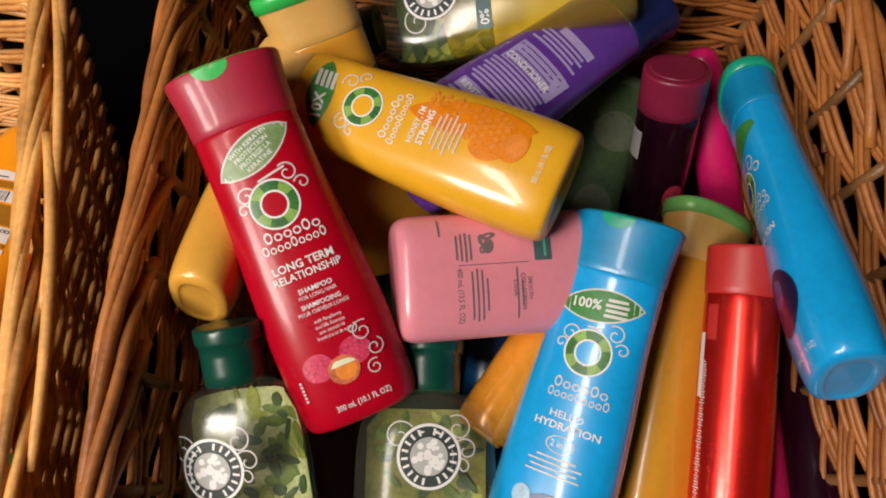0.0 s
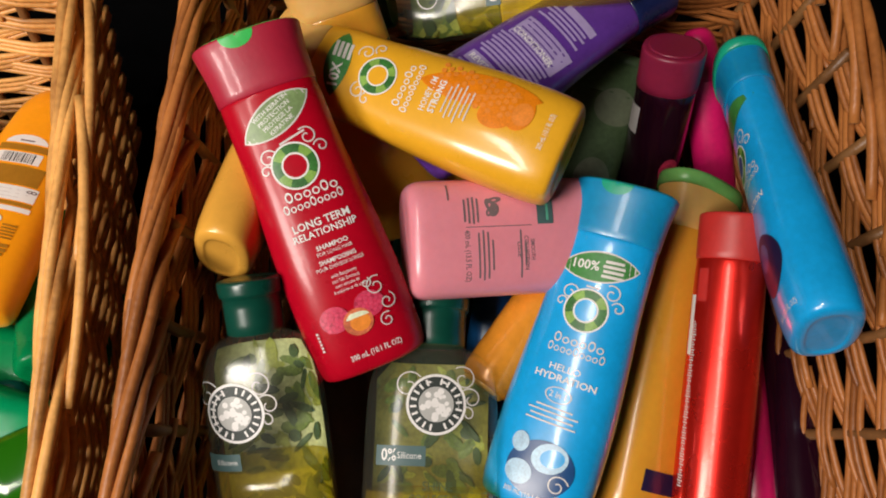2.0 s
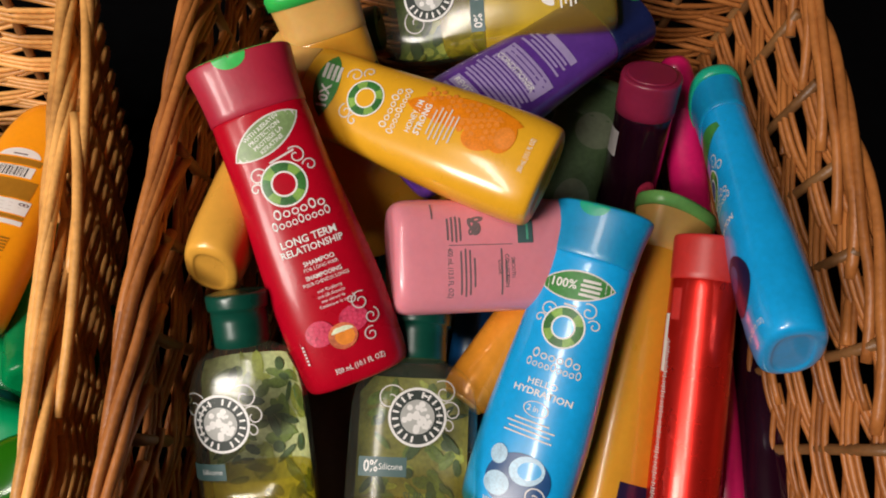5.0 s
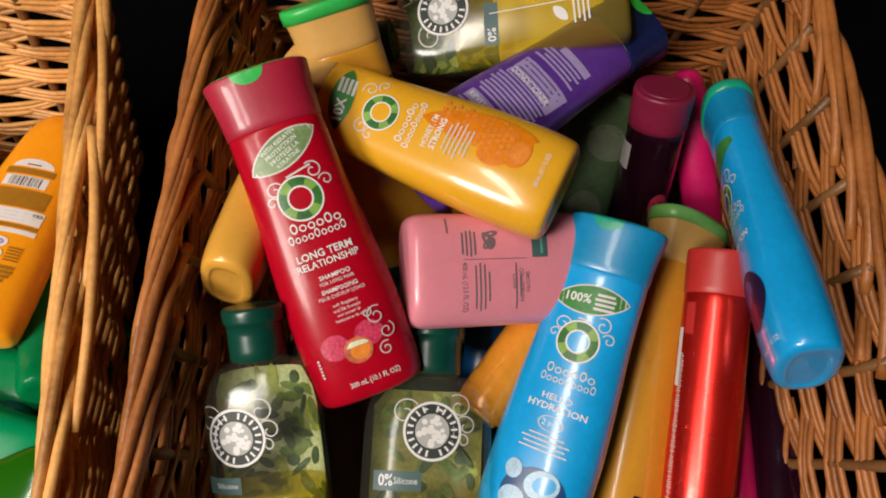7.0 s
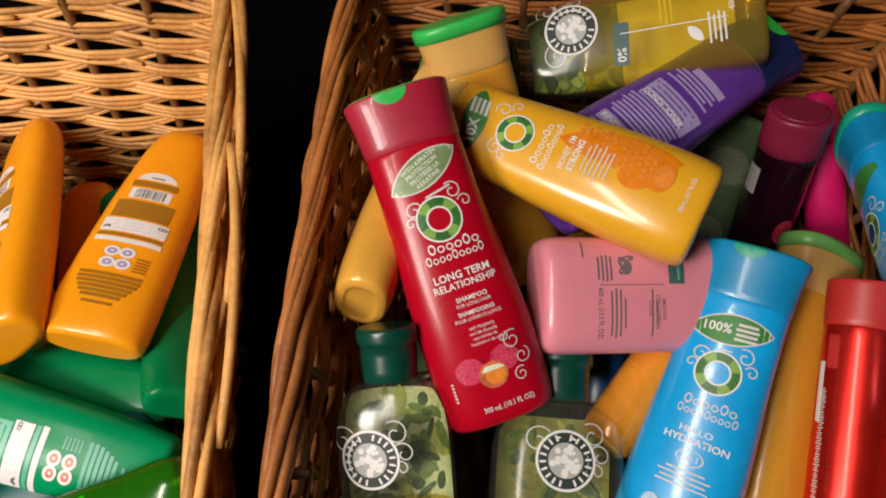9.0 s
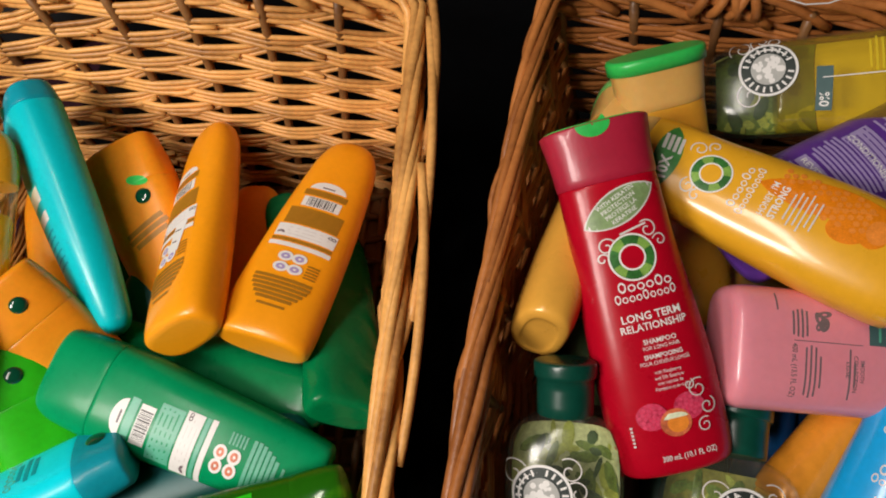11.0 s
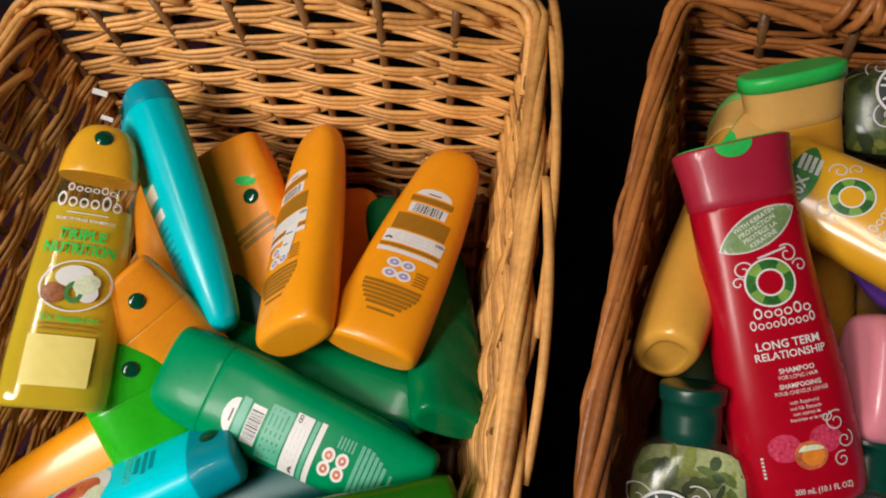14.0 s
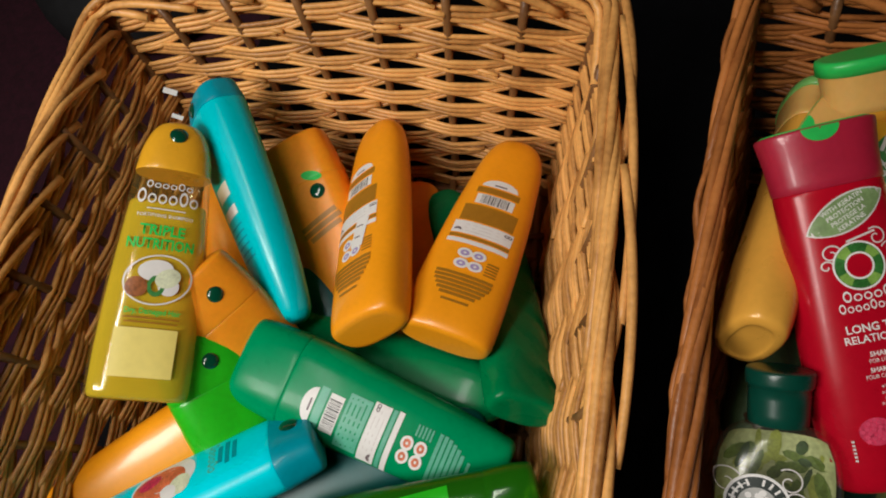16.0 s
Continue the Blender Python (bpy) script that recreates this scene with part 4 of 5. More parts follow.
# amber bottle with the bright green lid that leans at the back
b = curvy("amber shampoo bottle with a bright green lid, leaning at the back", (-0.0276, 0.1655, 0.0859), (-0.0862, 0.2912, 0.2233), CAM, RIGHT, AMBER, AMBERCAP, LIDGREEN, spin=4, notch=False)
b.bar("navy_tag", 0.020, 0.135, 0.020, 0.016, NAVY, 12, "navy print")

# clear bottles with bottle-green caps
CLEARROWS = [(0.0, 0.030, 0.016, 3.4), (0.001, 0.0345, 0.0205, 3.4), (0.006, 0.0372, 0.0232, 3.4), (0.03, 0.0378, 0.0238, 3.4), (0.10, 0.0378, 0.0238, 3.3), (0.120, 0.0372, 0.0234, 3.1), (0.132, 0.0348, 0.0222, 2.8), (0.1395, 0.0300, 0.0203, 2.6), (0.1440, 0.0232, 0.0180, 2.3), (0.1462, 0.0170, 0.0158, 2.0), (0.150, 0.0155, 0.0152, 2.0)]
CLEARCAP = [(0.1468, 0.0170, 0.0170, 2.0), (0.1472, 0.0180, 0.0180, 2.0), (0.1675, 0.0186, 0.0186, 2.0), (0.1680, 0.0200, 0.0200, 2.0), (0.1745, 0.0206, 0.0206, 2.0), (0.1765, 0.0197, 0.0197, 2.0), (0.1772, 0.0165, 0.0165, 2.0)]


def back_sheet(b, name, v0, v1, material, label):
    """A sheet that follows the inner face of the bottle's back."""
    verts, faces = [], []
    for j in range(13):
        v = v0 + (v1 - v0) * j / 12
        for i in range(15):
            x, y, z = b.skin(0.0355 * (i / 7 - 1) * b.k * min(1.0, (0.1425 - v) / 0.014 + 0.45), v * b.k, -0.0022)
            verts.append((x, -y, z))
    for j in range(12):
        for i in range(14):
            q = j * 15 + i
            faces.append((q, q + 1, q + 16, q + 15))
    mesh_object(name, verts, faces, material, b.root, label)


def foliage(b, seed, v0, v1, count, paper):
    """Leaves printed on the inner face of the back label."""
    back_sheet(b, "back_label", v0, v1, paper, "leafy back label")
    # Added yellow sheet that keeps the liquid bright against the dark heap.
    if v0 > 0.06:
        back_sheet(b, "back_label", 0.012, v0 - 0.0005, PANEL, "yellow sheet added behind the liquid to brighten it")
    rng = random.Random(seed)
    for layer, (m, share) in enumerate(((BACKLIME, 0.34), (BACKLEAF, 0.40), (BACKDARK, 0.26))):
        verts, faces = [], []
        for i in range(int(count * share)):
            u, v = rng.uniform(-0.030, 0.030) * b.k, rng.uniform(v0 + 0.004, v1 - 0.006) * b.k
            ln, wd, tn = rng.uniform(0.003, 0.010) * b.k, rng.uniform(0.0016, 0.0042) * b.k, rng.uniform(0, 6.28)
            off = -0.0026 - 0.0003 * layer - rng.uniform(0, 0.0002)
            k0 = len(verts)
            for j in range(8):
                a = j * math.pi / 4
                x0, y0 = ln * math.cos(a), wd * math.sin(a)
                p = b.skin(u + x0 * math.cos(tn) - y0 * math.sin(tn), v + x0 * math.sin(tn) + y0 * math.cos(tn), off)
                verts.append((p[0], -p[1], p[2]))
            faces.append(tuple(range(k0, k0 + 8)))
        mesh_object("leaf_print", verts, faces, m, b.root, "printed meadow leaves on the back label", smooth=False)


def clear_bottle(label, base, top, facing, level, seed, spin=0.0, paper=BACKPALE, low=0.012, wide=1.0):
    b = Bottle(label, base, top, facing, RIGHT, spin, 0.177, wide)
    b.loft("body", CLEARROWS, CLEAR, "clear plastic shell")
    rows = [r for r in CLEARROWS if r[0] < level] + [(level, 0.0372, 0.0232, 3.4), (level + 0.0006, 0.034, 0.0205, 3.4)]
    b.loft("liquid", rows, LIQUID, "yellow shampoo inside", keep=False, grow=-0.0016)
    b.loft("cap", CLEARCAP, GREENCAP, "bottle-green screw cap")
    foliage(b, seed, low, 0.138, 120 if low < 0.06 else 60, paper)
    return b


b = clear_bottle("clear shampoo bottle with dark green cap, half full, leaf print", (-0.0928, -0.0757, 0.1191), (-0.1161, 0.0905, 0.1950), CAM, 0.072, 2, -19, BACKPALE, 0.012, 0.858)
seal(b, -0.010, 0.1070, 0.0165)
b.bar("tag", -0.020, 0.0800, 0.020, 0.0095, SLATE, 0, "slate tag")
b.text("Silicone", -0.018, 0.0800, 0.0042, WHITE, 0, 0.012)
b = clear_bottle("clear shampoo bottle with dark green cap and leaf print, in shade", (-0.0120, -0.0932, 0.1324), (-0.0087, 0.0927, 0.1491), CAM, 0.066, 7, 3, BACKSHADED, 0.012, 1.001)
seal(b, 0.002, 0.1130, 0.0165)
b.bar("tag", -0.016, 0.0855, 0.0265, 0.0105, SLATE, 0, "slate tag")
b.text("0%", -0.0225, 0.0855, 0.0088, WHITE, 0, 0.008, 0.02)
b.text("Silicone", -0.0115, 0.0855, 0.0050, WHITE, 0, 0.013)
for i, words in enumerate(("SHINE", "COLLECTION", "BRILLANCE")):
    b.text(words, 0.004, 0.070 - 0.0068 * i, 0.0066, BACKDARK, 0, (0.016, 0.030, 0.027)[i])
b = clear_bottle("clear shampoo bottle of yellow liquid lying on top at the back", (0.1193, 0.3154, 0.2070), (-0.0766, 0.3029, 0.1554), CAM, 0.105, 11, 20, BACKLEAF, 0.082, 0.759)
seal(b, 0.007, 0.110, 0.0160)
b.bar("tag", -0.007, 0.0815, 0.0250, 0.0085, SLATE, -4, "slate tag")
b.text("0%", -0.0135, 0.0815, 0.0070, WHITE, -4, 0.008, 0.02)
b.lines(0.010, 0.058, [0.016, 0.020, 0.018], 0.003, 0.0011, LIQUIDGOLD)
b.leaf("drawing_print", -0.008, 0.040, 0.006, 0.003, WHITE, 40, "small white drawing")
b.lines(-0.006, 0.032, [0.018, 0.014, 0.018, 0.016], 0.0028, 0.0011, WHITE)
b.text("400 mL", 0.010, 0.019, 0.0050, WHITE, 0, 0.016)
b.bar("rule_print", -0.001, 0.052, 0.0006, 0.060, WHITE)

# deep things in the gaps of the heap
b = Bottle("copper-orange metallic bottle with a gold rim", (0.0224, 0.0395, 0.1250), (0.0824, 0.1240, 0.1300), CAM, RIGHT, 0, 0.12)
b.loft("body", [(0.0, 0.014, 0.014, 2.0), (0.0008, 0.0175, 0.0175, 2.0), (0.004, 0.020, 0.020, 2.0), (0.02, 0.0215, 0.0215, 2.0), (0.11, 0.0215, 0.0215, 2.0), (0.12, 0.018, 0.018, 2.0)], COPPER)
b.loft("rim", [(-0.002, 0.0150, 0.0150, 2.0), (-0.001, 0.0165, 0.0165, 2.0), (0.001, 0.0170, 0.0170, 2.0), (0.002, 0.015, 0.015, 2.0)], GOLDPEARL, "gold rim", keep=False)
b = Bottle("deep blue bottle lying under the pink one", (0.0306, 0.0484, 0.0600), (0.0344, 0.1228, 0.0900), CAM, RIGHT, 0, 0.12)
b.loft("body", TUBEROWS[:5] + [(0.155, 0.012, 0.012, 2.2)], BLUEDARK)
b = curvy("sage green bottle with a pale label, deep in the heap", (0.0890, 0.1787, 0.0700), (0.1362, 0.3031, 0.1000), CAM, RIGHT, SAGE, SAGE, SAGE, spin=0, notch=False)
b.disc("pale_label", 0.012, 0.095, 0.015, 0.020, SAGEPALE, turn=10, label="pale label")
b.disc("pale_label", 0.010, 0.160, 0.017, 0.016, SAGEPALE)
b = Bottle("dark violet bottle deep by the basket side", (0.2292, -0.0256, 0.1000), (0.2488, 0.1281, 0.0850), CAM, RIGHT, 0, 0.2)
b.loft("body", TUBEROWS, PLUM)
b.loft("cap", TUBECAP, NAVYCAP, "navy cap")
b = Bottle("slim magenta bottle under the satin red one", (0.2004, -0.0381, 0.1000), (0.2084, 0.1001, 0.0900), CAM, RIGHT, 0, 0.16)
b.loft("body", [(0.0, 0.012, 0.012, 2.2), (0.002, 0.0165, 0.015, 2.2), (0.14, 0.0165, 0.015, 2.2), (0.16, 0.010, 0.010, 2.2)], MAGENTA)
b = curvy("brown-amber bottle deep in the heap", (-0.0234, 0.2037, 0.0800), (-0.0963, 0.2209, 0.1200), CAM, RIGHT, AMBER, AMBERCAP, LIDGREEN, notch=False)

# Added filler bottles in dark colours; they make the gaps look deeply shaded.
for k, (p, q, m, what) in enumerate((((-0.09, 0.02, 0.045), (-0.08, 0.215, 0.045), SAGE, "sage green"), ((-0.02, 0.0, 0.045), (-0.015, 0.20, 0.045), GREENCAP, "bottle green"),
                                   ((0.06, 0.02, 0.040), (0.055, 0.22, 0.040), BLUEDARK, "deep blue"), ((0.13, 0.0, 0.040), (0.125, 0.20, 0.040), PLUM, "dark plum"),
                                   ((-0.07, 0.27, 0.04), (0.12, 0.285, 0.04), SAGE, "sage green"),
                                   ((-0.0647, -0.0339, 0.0550), (-0.0819, 0.0925, 0.0500), AMBERSHADED, "shaded amber"))):
    curvy(what + " filler bottle added at the bottom of the heap to darken its gaps", p, q, CAM, RIGHT, m, m, m, notch=False)

# ---- bottles of the other basket ----
TAPER = [(0.0, 0.026, 0.0125, 2.7), (0.001, 0.0305, 0.0165, 2.7), (0.006, 0.0335, 0.0190, 2.7), (0.025, 0.0345, 0.0200, 2.7), (0.07, 0.0340, 0.0200, 2.6), (0.115, 0.0325, 0.0192, 2.5), (0.150, 0.0298, 0.0178, 2.5), (0.157, 0.02908, 0.01744, 2.5), (0.158, 0.02897, 0.01739, 2.5)]
TAPERCAP = [(0.1580, 0.02895, 0.01737, 2.5), (0.159, 0.02884, 0.01732, 2.5), (0.175, 0.0270, 0.0164, 2.5), (0.190, 0.0232, 0.0146, 2.5), (0.199, 0.0185, 0.0120, 2.5), (0.2040, 0.0125, 0.0085, 2.4), (0.2055, 0.0045, 0.0035, 2.2)]


def taper(label, base, top, body, cap, spin=0.0, dot=True, wide=1.0, flare=0.0):
    b = Bottle(label, base, top, CAM_L, LEFT, spin, 0.2055, wide)
    b.loft("body", [(h, hw * (1 + flare * (1 - h / 0.158)), hd, e) for h, hw, hd, e in TAPER], body)
    b.spread = wide * (1 + 0.5 * flare)
    b.loft("cap", TAPERCAP, cap, "rounded snap cap")
    if dot:
        b.dome("button", 0.0, 0.187, 0.0062, 0.0022, GREENDOT, label="dark green round button")
    return b


FLAT = [(0.0, 0.003, 0.003, 2.2), (0.001, 0.011, 0.0075, 2.4), (0.0045, 0.0165, 0.0110, 2.5), (0.014, 0.0205, 0.0140, 2.5), (0.05, 0.0270, 0.0175, 2.5), (0.09, 0.0310, 0.0195, 2.6), (0.135, 0.0335, 0.0205, 2.7), (0.160, 0.0335, 0.0205, 2.8), (0.1625, 0.0328, 0.0200, 2.8)]
FLATCAP = [(0.1622, 0.0326, 0.0198, 2.8), (0.1632, 0.0336, 0.0205, 2.9), (0.180, 0.0328, 0.0198, 3.0), (0.1985, 0.0312, 0.0180, 3.1), (0.2035, 0.0300, 0.0165, 3.0), (0.2050, 0.0270, 0.0135, 2.9), (0.2055, 0.022, 0.010, 2.8)]


def flatcap(label, tail, end, body, cap, spin=0.0, button=0.0, wide=1.0, seam=0.1625, height=0.182, blunt=False):
    """A bottle that stands on its broad flat cap."""
    b = Bottle(label, tail, end, CAM_L, LEFT, spin, 0.2055, wide)
    tailrows = [(0.0, 0.0170, 0.0090, 2.6), (0.001, 0.0215, 0.0125, 2.7), (0.006, 0.0250, 0.0150, 2.7), (0.05, 0.0292, 0.0182, 2.6)] if blunt else FLAT[:5]
    b.loft("body", tailrows + [r for r in FLAT[5:] if r[0] < min(seam - 0.012, 0.1615)] + [(seam - 0.0025, 0.0335, 0.0205, 2.8), (seam, 0.0330, 0.0201, 2.8)], body)
    b.loft("cap", [(seam - 0.0003, 0.0329, 0.0200, 2.8), (seam + 0.0007, 0.0335, 0.0204, 2.9)] + [r for r in FLATCAP[2:] if r[0] > seam + 0.004], cap, "broad flat cap")
    if button is not None:
        b.dome("button", button, height, 0.0062, 0.0022, GREENDOT, label="dark green round button")
    return b


def back_label(b, paper, u=0.0, v=0.0):
    """Back print: barcode, blocks of small print, round marks."""
    b.disc("label_head", u, v + 0.139, 0.0145, 0.0085, WHITE, a0=0, a1=180, label="white head of the back label")
    b.lines(u, v + 0.1415, [0.010], 0.003, 0.0014, GREYINK)
    b.bar("label_band", u, v + 0.1345, 0.034, 0.0060, paper)
    b.bar("barcode_label", u, v + 0.1245, 0.030, 0.0105, WHITE, 0, "white barcode label")
    verts, faces = [], []
    rng = random.Random(4)
    x = -0.0110
    while x < 0.0110:
        w = rng.choice((0.0004, 0.0007, 0.0011))
        k0 = len(verts)
        verts += [(u + x, v + 0.1200), (u + x + w, v + 0.1200), (u + x + w, v + 0.1290), (u + x, v + 0.1290)]
        faces.append((k0, k0 + 1, k0 + 2, k0 + 3))
        x += w + rng.choice((0.0005, 0.0008))
    b.patch("barcode", verts, faces, BLACKINK)
    b.bar("label_band", u, v + 0.1085, 0.042, 0.0170, paper)
    b.lines(u, v + 0.1145, [0.036, 0.038, 0.037, 0.035], 0.0036, 0.0010, BRONZE if paper is BRONZE else GREEN)
    b.bar("label_band", u, v + 0.0925, 0.046, 0.0125, WHITE)
    b.lines(u - 0.001, v + 0.0955, [0.036, 0.038, 0.028], 0.0032, 0.0007, SILVER)
    b.disc("mark", u + 0.0180, v + 0.0955, 0.0019, 0.0014, GREYINK, inner=0.5)
    b.disc("mark", u + 0.0205, v + 0.0955, 0.0019, 0.0014, GREYINK, inner=0.5)
    b.disc("mark", u - 0.0185, v + 0.0890, 0.0030, 0.0026, GREYINK, a0=0, a1=180, inner=0.3)
    b.bar("label_band", u, v + 0.0835, 0.046, 0.0030, paper)
    b.bar("label_band", u, v + 0.0790, 0.047, 0.0040, WHITE)
    for x, y in ((-0.0060, 0.0685), (0.0045, 0.0685), (-0.0060, 0.0585), (0.0045, 0.0585)):
        b.disc("round_mark", u + x, v + y, 0.0056, 0.0045, WHITE)
        b.disc("round_mark", u + x, v + y, 0.0034, 0.0026, PURPLEPALE if paper is BRONZE else PEACH, inner=0.35)
    b.lines(u + 0.0165, v + 0.0650, [0.009] * 5, 0.0026, 0.0013, paper)
    b.lines(u, v + 0.0485, [0.042, 0.042, 0.040, 0.036, 0.032, 0.026], 0.0036, 0.0026, paper)
    b.lines(u, v + 0.0250, [0.020], 0.0036, 0.0020, paper)


b = taper("orange shampoo bottle, back label up, leaning on the wicker", (-0.3252, 0.0811, 0.1295), (-0.3093, 0.2724, 0.0846), ORANGE, ORANGE, -10, False, 1.016, 0.09)
back_label(b, BRONZE)
b = taper("orange conditioner bottle on its edge with back label", (-0.3753, 0.0754, 0.1436), (-0.4331, 0.2693, 0.0936), ORANGE, ORANGE, -55, False, 0.990)
back_label(b, BRONZE, -0.002)
b.bar("price_sticker", 0.006, 0.074, 0.013, 0.026, WHITE, -12, "white price sticker")
b.lines(0.006, 0.080, [0.008, 0.006], 0.010, 0.0012, GREYINK, -12)

# golden clear bottle on the left
b = Bottle("clear golden shampoo bottle with a yellow cap, on the heap", (-0.5218, -0.0104, 0.1576), (-0.5574, 0.1962, 0.1833), CAM_L, LEFT, -6, 0.2055, wide=0.979)
GOLDROWS = [(0.0, 0.028, 0.013, 3.0), (0.001, 0.0328, 0.0170, 3.0), (0.006, 0.0352, 0.0195, 3.0), (0.03, 0.0354, 0.0205, 3.0), (0.08, 0.0334, 0.0200, 2.9), (0.13, 0.0297, 0.0190, 2.7), (0.158, 0.0272, 0.0175, 2.6), (0.164, 0.0266, 0.0170, 2.5)]
b.loft("body", GOLDROWS, CLEARAMBER, "clear amber shell")
b.loft("liquid", GOLDROWS[:6] + [(0.140, 0.0285, 0.0185, 2.7), (0.1406, 0.026, 0.016, 2.7)], LIQUIDGOLD, "golden shampoo inside", keep=False, grow=-0.0018)
b.loft("cap", [(0.1636, 0.0262, 0.0168, 2.5), (0.1645, 0.0270, 0.0175, 2.5), (0.180, 0.0252, 0.0165, 2.5), (0.194, 0.0208, 0.0140, 2.4), (0.202, 0.0150, 0.0108, 2.3), (0.2050, 0.0080, 0.0060, 2.2), (0.2055, 0.003, 0.0025, 2.0)], YELLOW, "yellow snap cap")
b.dome("button", 0.0, 0.1915, 0.0062, 0.0022, GREENDOT, label="dark green round button")
wordmark(b, 0.0, 0.1500, 0.032, 0.0048, WHITE)
wordmark(b, 0.0, 0.1400, 0.042, 0.0092, WHITE)
b.lines(0.0, 0.1325, [0.026], 0.003, 0.0008, WHITE)
b.text("FORTIFYING SHAMPOO", 0.0, 0.1275, 0.0036, WHITE, 0, 0.037, 0.01)
b.text("TRIPLE", 0.0, 0.1165, 0.0105, GREENINK, 0, 0.030, 0.03)
b.text("NUTRITION", 0.0, 0.1065, 0.0105, GREENINK, 0, 0.044, 0.03)
b.disc("fruit_ground", 0.002, 0.0815, 0.0225, 0.0178, WHITE, turn=12, inner=0.94, label="pale oval outline")
b.disc("fruit_print", 0.000, 0.0880, 0.0115, 0.0075, WHITE, turn=8)
b.disc("fruit_print", 0.0095, 0.0775, 0.0068, 0.0068, WHITE)
b.disc("fruit_print", 0.0015, 0.0770, 0.0058, 0.0075, LEAFGREEN, inner=0.55)
b.disc("fruit_print", -0.0110, 0.0755, 0.0072, 0.0072, NUT)
b.disc("fruit_print", 0.0085, 0.0830, 0.0085, 0.0065, CREAM, turn=30)
b.text("Dry, Damaged Hair", 0.002, 0.0590, 0.0056, GREENINK, 0, 0.036, 0.02)
b.lines(0.002, 0.0545, [0.036, 0.034], 0.003, 0.0010, BRONZE)
# Stands for the back label that shows through the golden body.
b.bar("seen_through_label", 0.0, 0.0310, 0.040, 0.0330, PANEL, 0, "pale back label seen through, laid on the front")

# turquoise bottle on its edge
b = flatcap("turquoise conditioner bottle on its edge, cap against the corner", (-0.4474, 0.0771, 0.1047), (-0.5617, 0.2401, 0.1605), TEAL, TEALCAP, -70, seam=0.186, height=0.194, wide=1.006)
b.bar("label_band", 0.002, 0.118, 0.026, 0.012, WHITE)
b.bar("label_band", 0.002, 0.100, 0.026, 0.008, WHITE)
b.lines(0.002, 0.088, [0.024] * 6, 0.0055, 0.0016, TEALCAP)

# emerald bottle across the front
b = flatcap("emerald green conditioner bottle lying across, back label up", (-0.2651, 0.0029, 0.0957), (-0.4708, 0.0422, 0.1213), GREEN, GREEN, -10, None, 1.02, blunt=True)
b.spread = 0.90
back_label(b, MINT, -0.009)

# turquoise-capped cyan bottle at the front
b = flatcap("cyan conditioner bottle with a deep teal cap and fruit print", (-0.5656, -0.1335, 0.1369), (-0.3989, -0.0007, 0.1168), CYAN, TEALCAP, -59, 0.0, wide=0.900, seam=0.176, height=0.190)
b.disc("fruit_ground", 0.000, 0.102, 0.0205, 0.0225, WHITE, label="printed fruit in a pale oval")
b.disc("fruit_print", 0.001, 0.099, 0.0150, 0.0185, PEACH)
b.disc("fruit_print", -0.004, 0.092, 0.0060, 0.0080, BERRY, turn=20)
b.disc("fruit_print", 0.010, 0.114, 0.0085, 0.0072, CREAM)
b.disc("fruit_print", 0.013, 0.106, 0.0062, 0.0052, WHITE, turn=30)
b.lines(0.000, 0.152, [0.020, 0.024, 0.018], 0.0050, 0.0030, TEALCAP)
wordmark(b, 0.0, 0.136, 0.030, 0.0060, MINT)

# lime bottle and those deeper down
b = flatcap("lime green bottle with dark button, under the golden one", (-0.4051, -0.0905, 0.0463), (-0.5130, 0.0448, 0.1374), LIME, LIME, -0, 0.004, 1.12)
b = flatcap("orange bottle with dark green button and a green mark", (-0.3826, 0.0673, 0.0554), (-0.5077, 0.2342, 0.1049), ORANGEDIM, ORANGEDIM, -22, 0.0125, height=0.150)
b.disc("green_mark", 0.0125, 0.164, 0.0088, 0.0040, GREENINK, turn=-28, label="bright green oval mark")
b.lines(0.004, 0.128, [0.034, 0.036, 0.030], 0.0055, 0.0040, BRONZE, 12)
b = flatcap("orange bottle with dark button under the turquoise one", (-0.3946, 0.0022, 0.0350), (-0.5189, 0.0874, 0.1594), ORANGEDIM, ORANGEDIM, -0, 0.002)
b.lines(-0.004, 0.125, [0.030, 0.034, 0.026], 0.0060, 0.0036, AMBERCAP)
b = taper("orange bottle behind the golden one", (-0.5234, 0.1075, 0.0600), (-0.5691, 0.2029, 0.0900), ORANGEDIM, ORANGEDIM, 0, False)
b = taper("orange bottle low by the wicker side", (-0.5040, -0.0163, 0.0850), (-0.6243, -0.1345, 0.0750), ORANGE, ORANGE, 0, False)
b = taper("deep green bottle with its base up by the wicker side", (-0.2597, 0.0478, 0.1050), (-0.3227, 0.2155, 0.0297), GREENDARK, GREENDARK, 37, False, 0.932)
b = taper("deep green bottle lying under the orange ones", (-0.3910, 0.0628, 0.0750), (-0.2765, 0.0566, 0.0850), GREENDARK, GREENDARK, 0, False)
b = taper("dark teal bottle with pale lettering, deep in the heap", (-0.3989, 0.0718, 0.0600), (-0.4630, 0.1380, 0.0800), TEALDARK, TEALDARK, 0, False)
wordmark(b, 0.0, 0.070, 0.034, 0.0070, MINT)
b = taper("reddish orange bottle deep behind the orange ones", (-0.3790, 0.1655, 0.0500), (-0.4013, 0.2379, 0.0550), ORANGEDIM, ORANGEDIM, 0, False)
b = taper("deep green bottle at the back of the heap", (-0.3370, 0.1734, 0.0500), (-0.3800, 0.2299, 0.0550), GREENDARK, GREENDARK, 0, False)
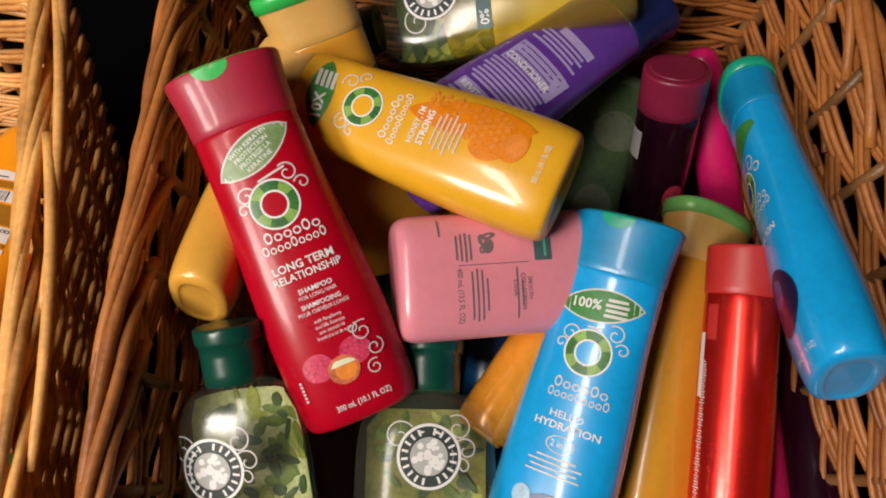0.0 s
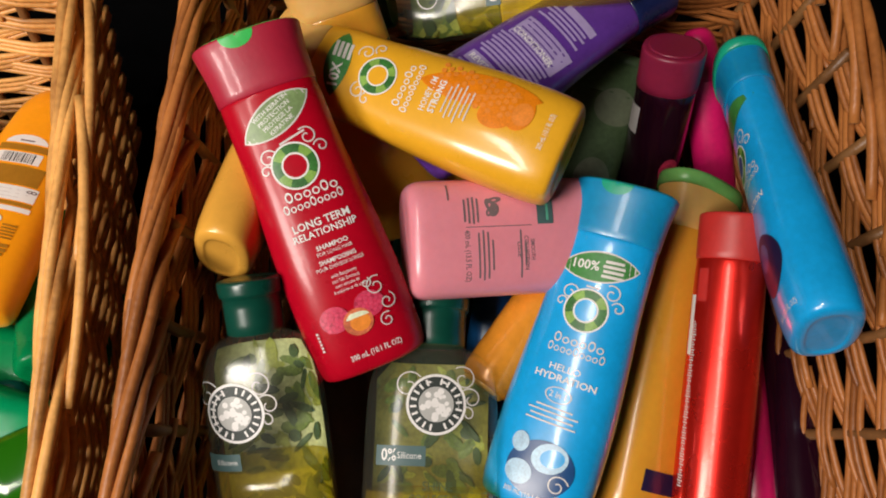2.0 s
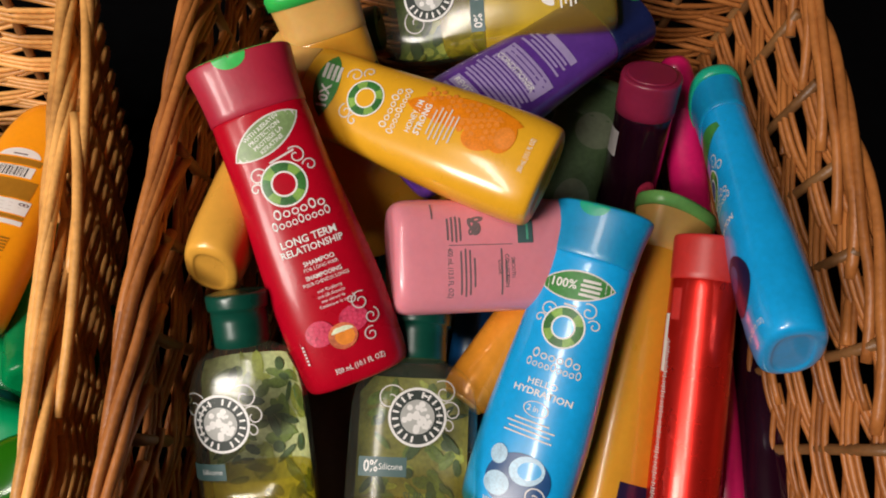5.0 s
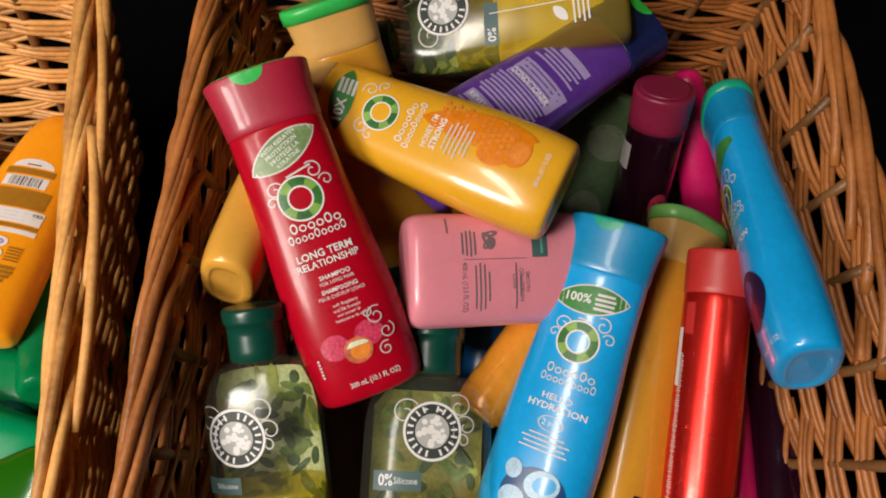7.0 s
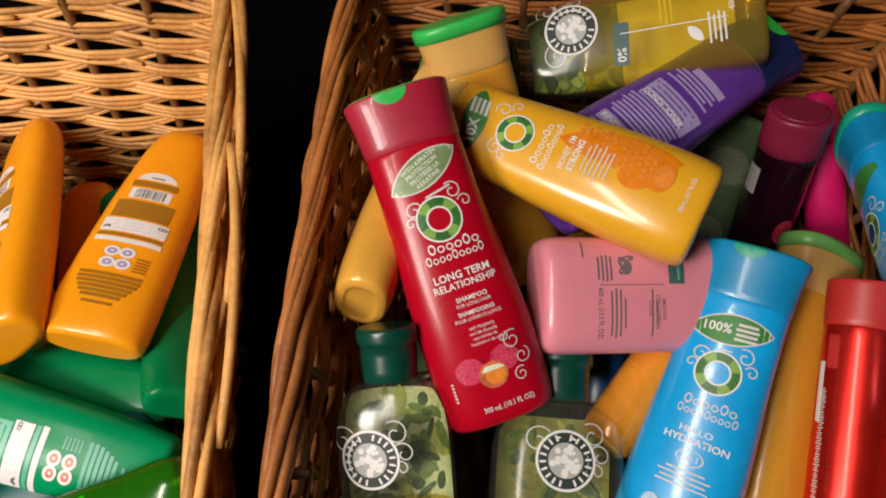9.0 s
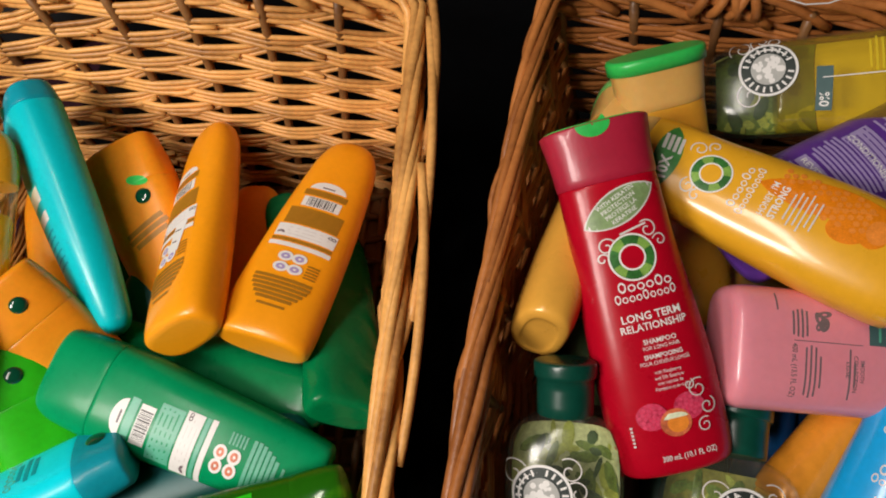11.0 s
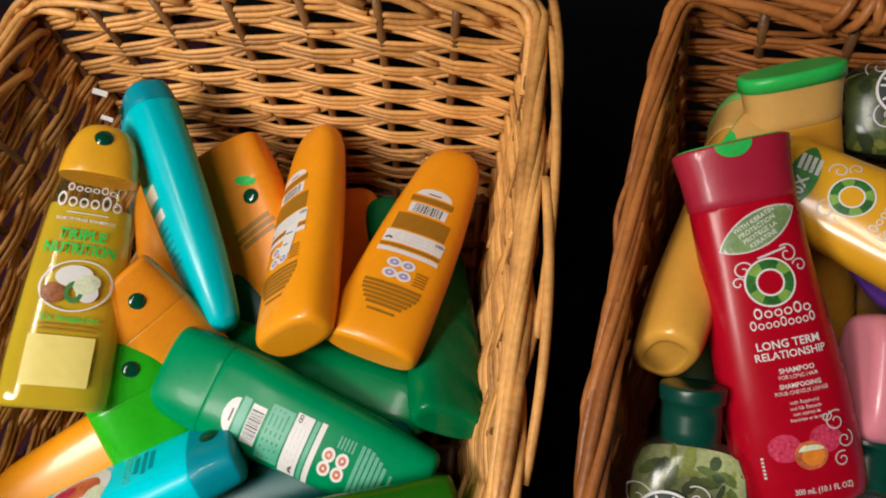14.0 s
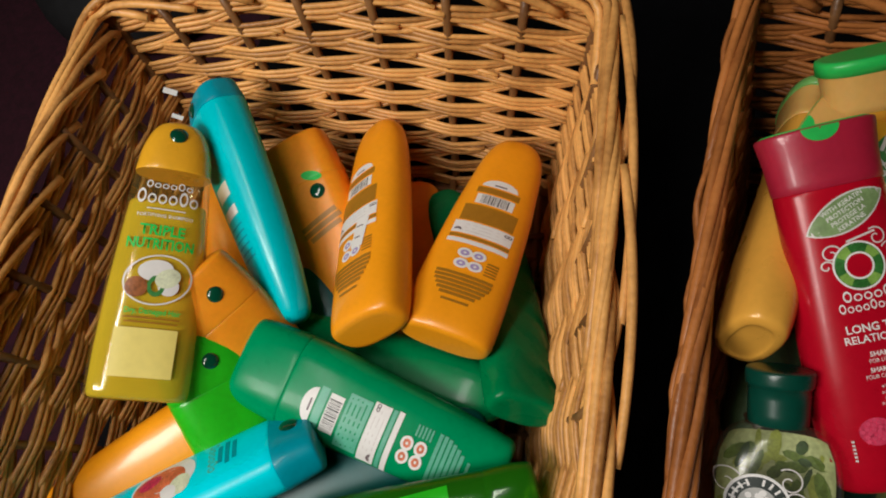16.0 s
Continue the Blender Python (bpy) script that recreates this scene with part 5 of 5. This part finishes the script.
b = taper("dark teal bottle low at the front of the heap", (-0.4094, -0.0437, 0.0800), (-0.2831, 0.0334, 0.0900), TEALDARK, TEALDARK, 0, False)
b = Bottle("lime green clear bottle at the front of the heap", (-0.3943, -0.0858, 0.1300), (-0.2367, -0.0046, 0.1350), CAM_L, LEFT, 0, 0.2)
b.loft("body", GOLDROWS, LIMECLEAR, "clear lime plastic")
b.loft("cap", [(0.1636, 0.0262, 0.0168, 2.5), (0.1645, 0.0270, 0.0175, 2.5), (0.185, 0.0265, 0.0172, 2.5), (0.1985, 0.024, 0.015, 2.5), (0.200, 0.020, 0.012, 2.5)], LIMECLEAR, "clear lime cap")

b.bar("front_label", 0.0, 0.090, 0.044, 0.095, LIME, 0, "bright lime front label")
b.disc("label_badge", 0.004, 0.130, 0.012, 0.010, WHITE, label="white round badge")

# Dark fillers again, added so that the gaps of this heap stay black.
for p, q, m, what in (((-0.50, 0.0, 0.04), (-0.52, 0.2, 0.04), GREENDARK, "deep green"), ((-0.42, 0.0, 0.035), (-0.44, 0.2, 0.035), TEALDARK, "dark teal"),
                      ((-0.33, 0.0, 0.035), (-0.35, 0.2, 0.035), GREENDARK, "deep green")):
    taper(what + " filler bottle added at the bottom of the heap to darken its gaps", p, q, m, m, 0, False)

# black bag on the carpet beside the table
BAG = (-1.6267, 0.8858, -0.6200)
verts, faces = [], []
for j in range(17):
    t = -0.5 + j / 16
    for i in range(32):
        p = 2 * math.pi * i / 32
        w = math.copysign(abs(math.cos(math.pi * t)) ** 0.5, 1) + 1e-3
        r = 1 + 0.05 * noise.noise((math.cos(p) * 2, math.sin(p) * 2, t * 3))
        verts.append((BAG[0] + 0.10 + 0.26 * w * r * math.cos(p), BAG[1] + 0.16 + 0.24 * w * r * math.sin(p), FLOOR_Z + 0.125 + 0.125 * math.sin(math.pi * t)))
for j in range(16):
    for i in range(32):
        n0, n1 = j * 32 + i, j * 32 + (i + 1) % 32
        faces.append((n0, n1, n1 + 32, n0 + 32))
tagged(mesh_object("bag", verts, faces, BAGBLACK), "black fabric bag lying on the maroon carpet", "bag")

# thread of a price tag at the back rim
pts = [(-0.085 + 0.014 * i, 0.338 + 0.014 * math.cos(i * 0.55), 0.246 + 0.006 * math.sin(i * 0.7)) for i in range(13)]
v, f = tube(pts, 0.0005, 6)
tagged(mesh_object("tag_thread", v, f, NYLON), "thin white nylon tag thread on the basket rim", "thread")

# white paper tag caught in the wicker near the corner of the honey basket
tag = new("paper_tag")
tag.matrix_world = pose(-0.597, 0.219, 0.170)
tagged(tag, "torn white paper tag caught in the wicker side", "tag")
for place, w, h, turn in (((0.008, 0.012, 0.004), 0.0045, 0.011, 32), ((0.018, -0.006, -0.004), 0.0035, 0.009, 30)):
    scrap = box("paper_scrap", (w, 0.0006, h), (0, 0, 0), WHITE, tag, 0)
    aim = Vector((0.60, -0.35, 0.72)).to_track_quat("Y", "Z").to_matrix().to_4x4()
    scrap.matrix_basis = Matrix.Translation(place) @ aim @ Matrix.Rotation(radians(turn), 4, "Y")
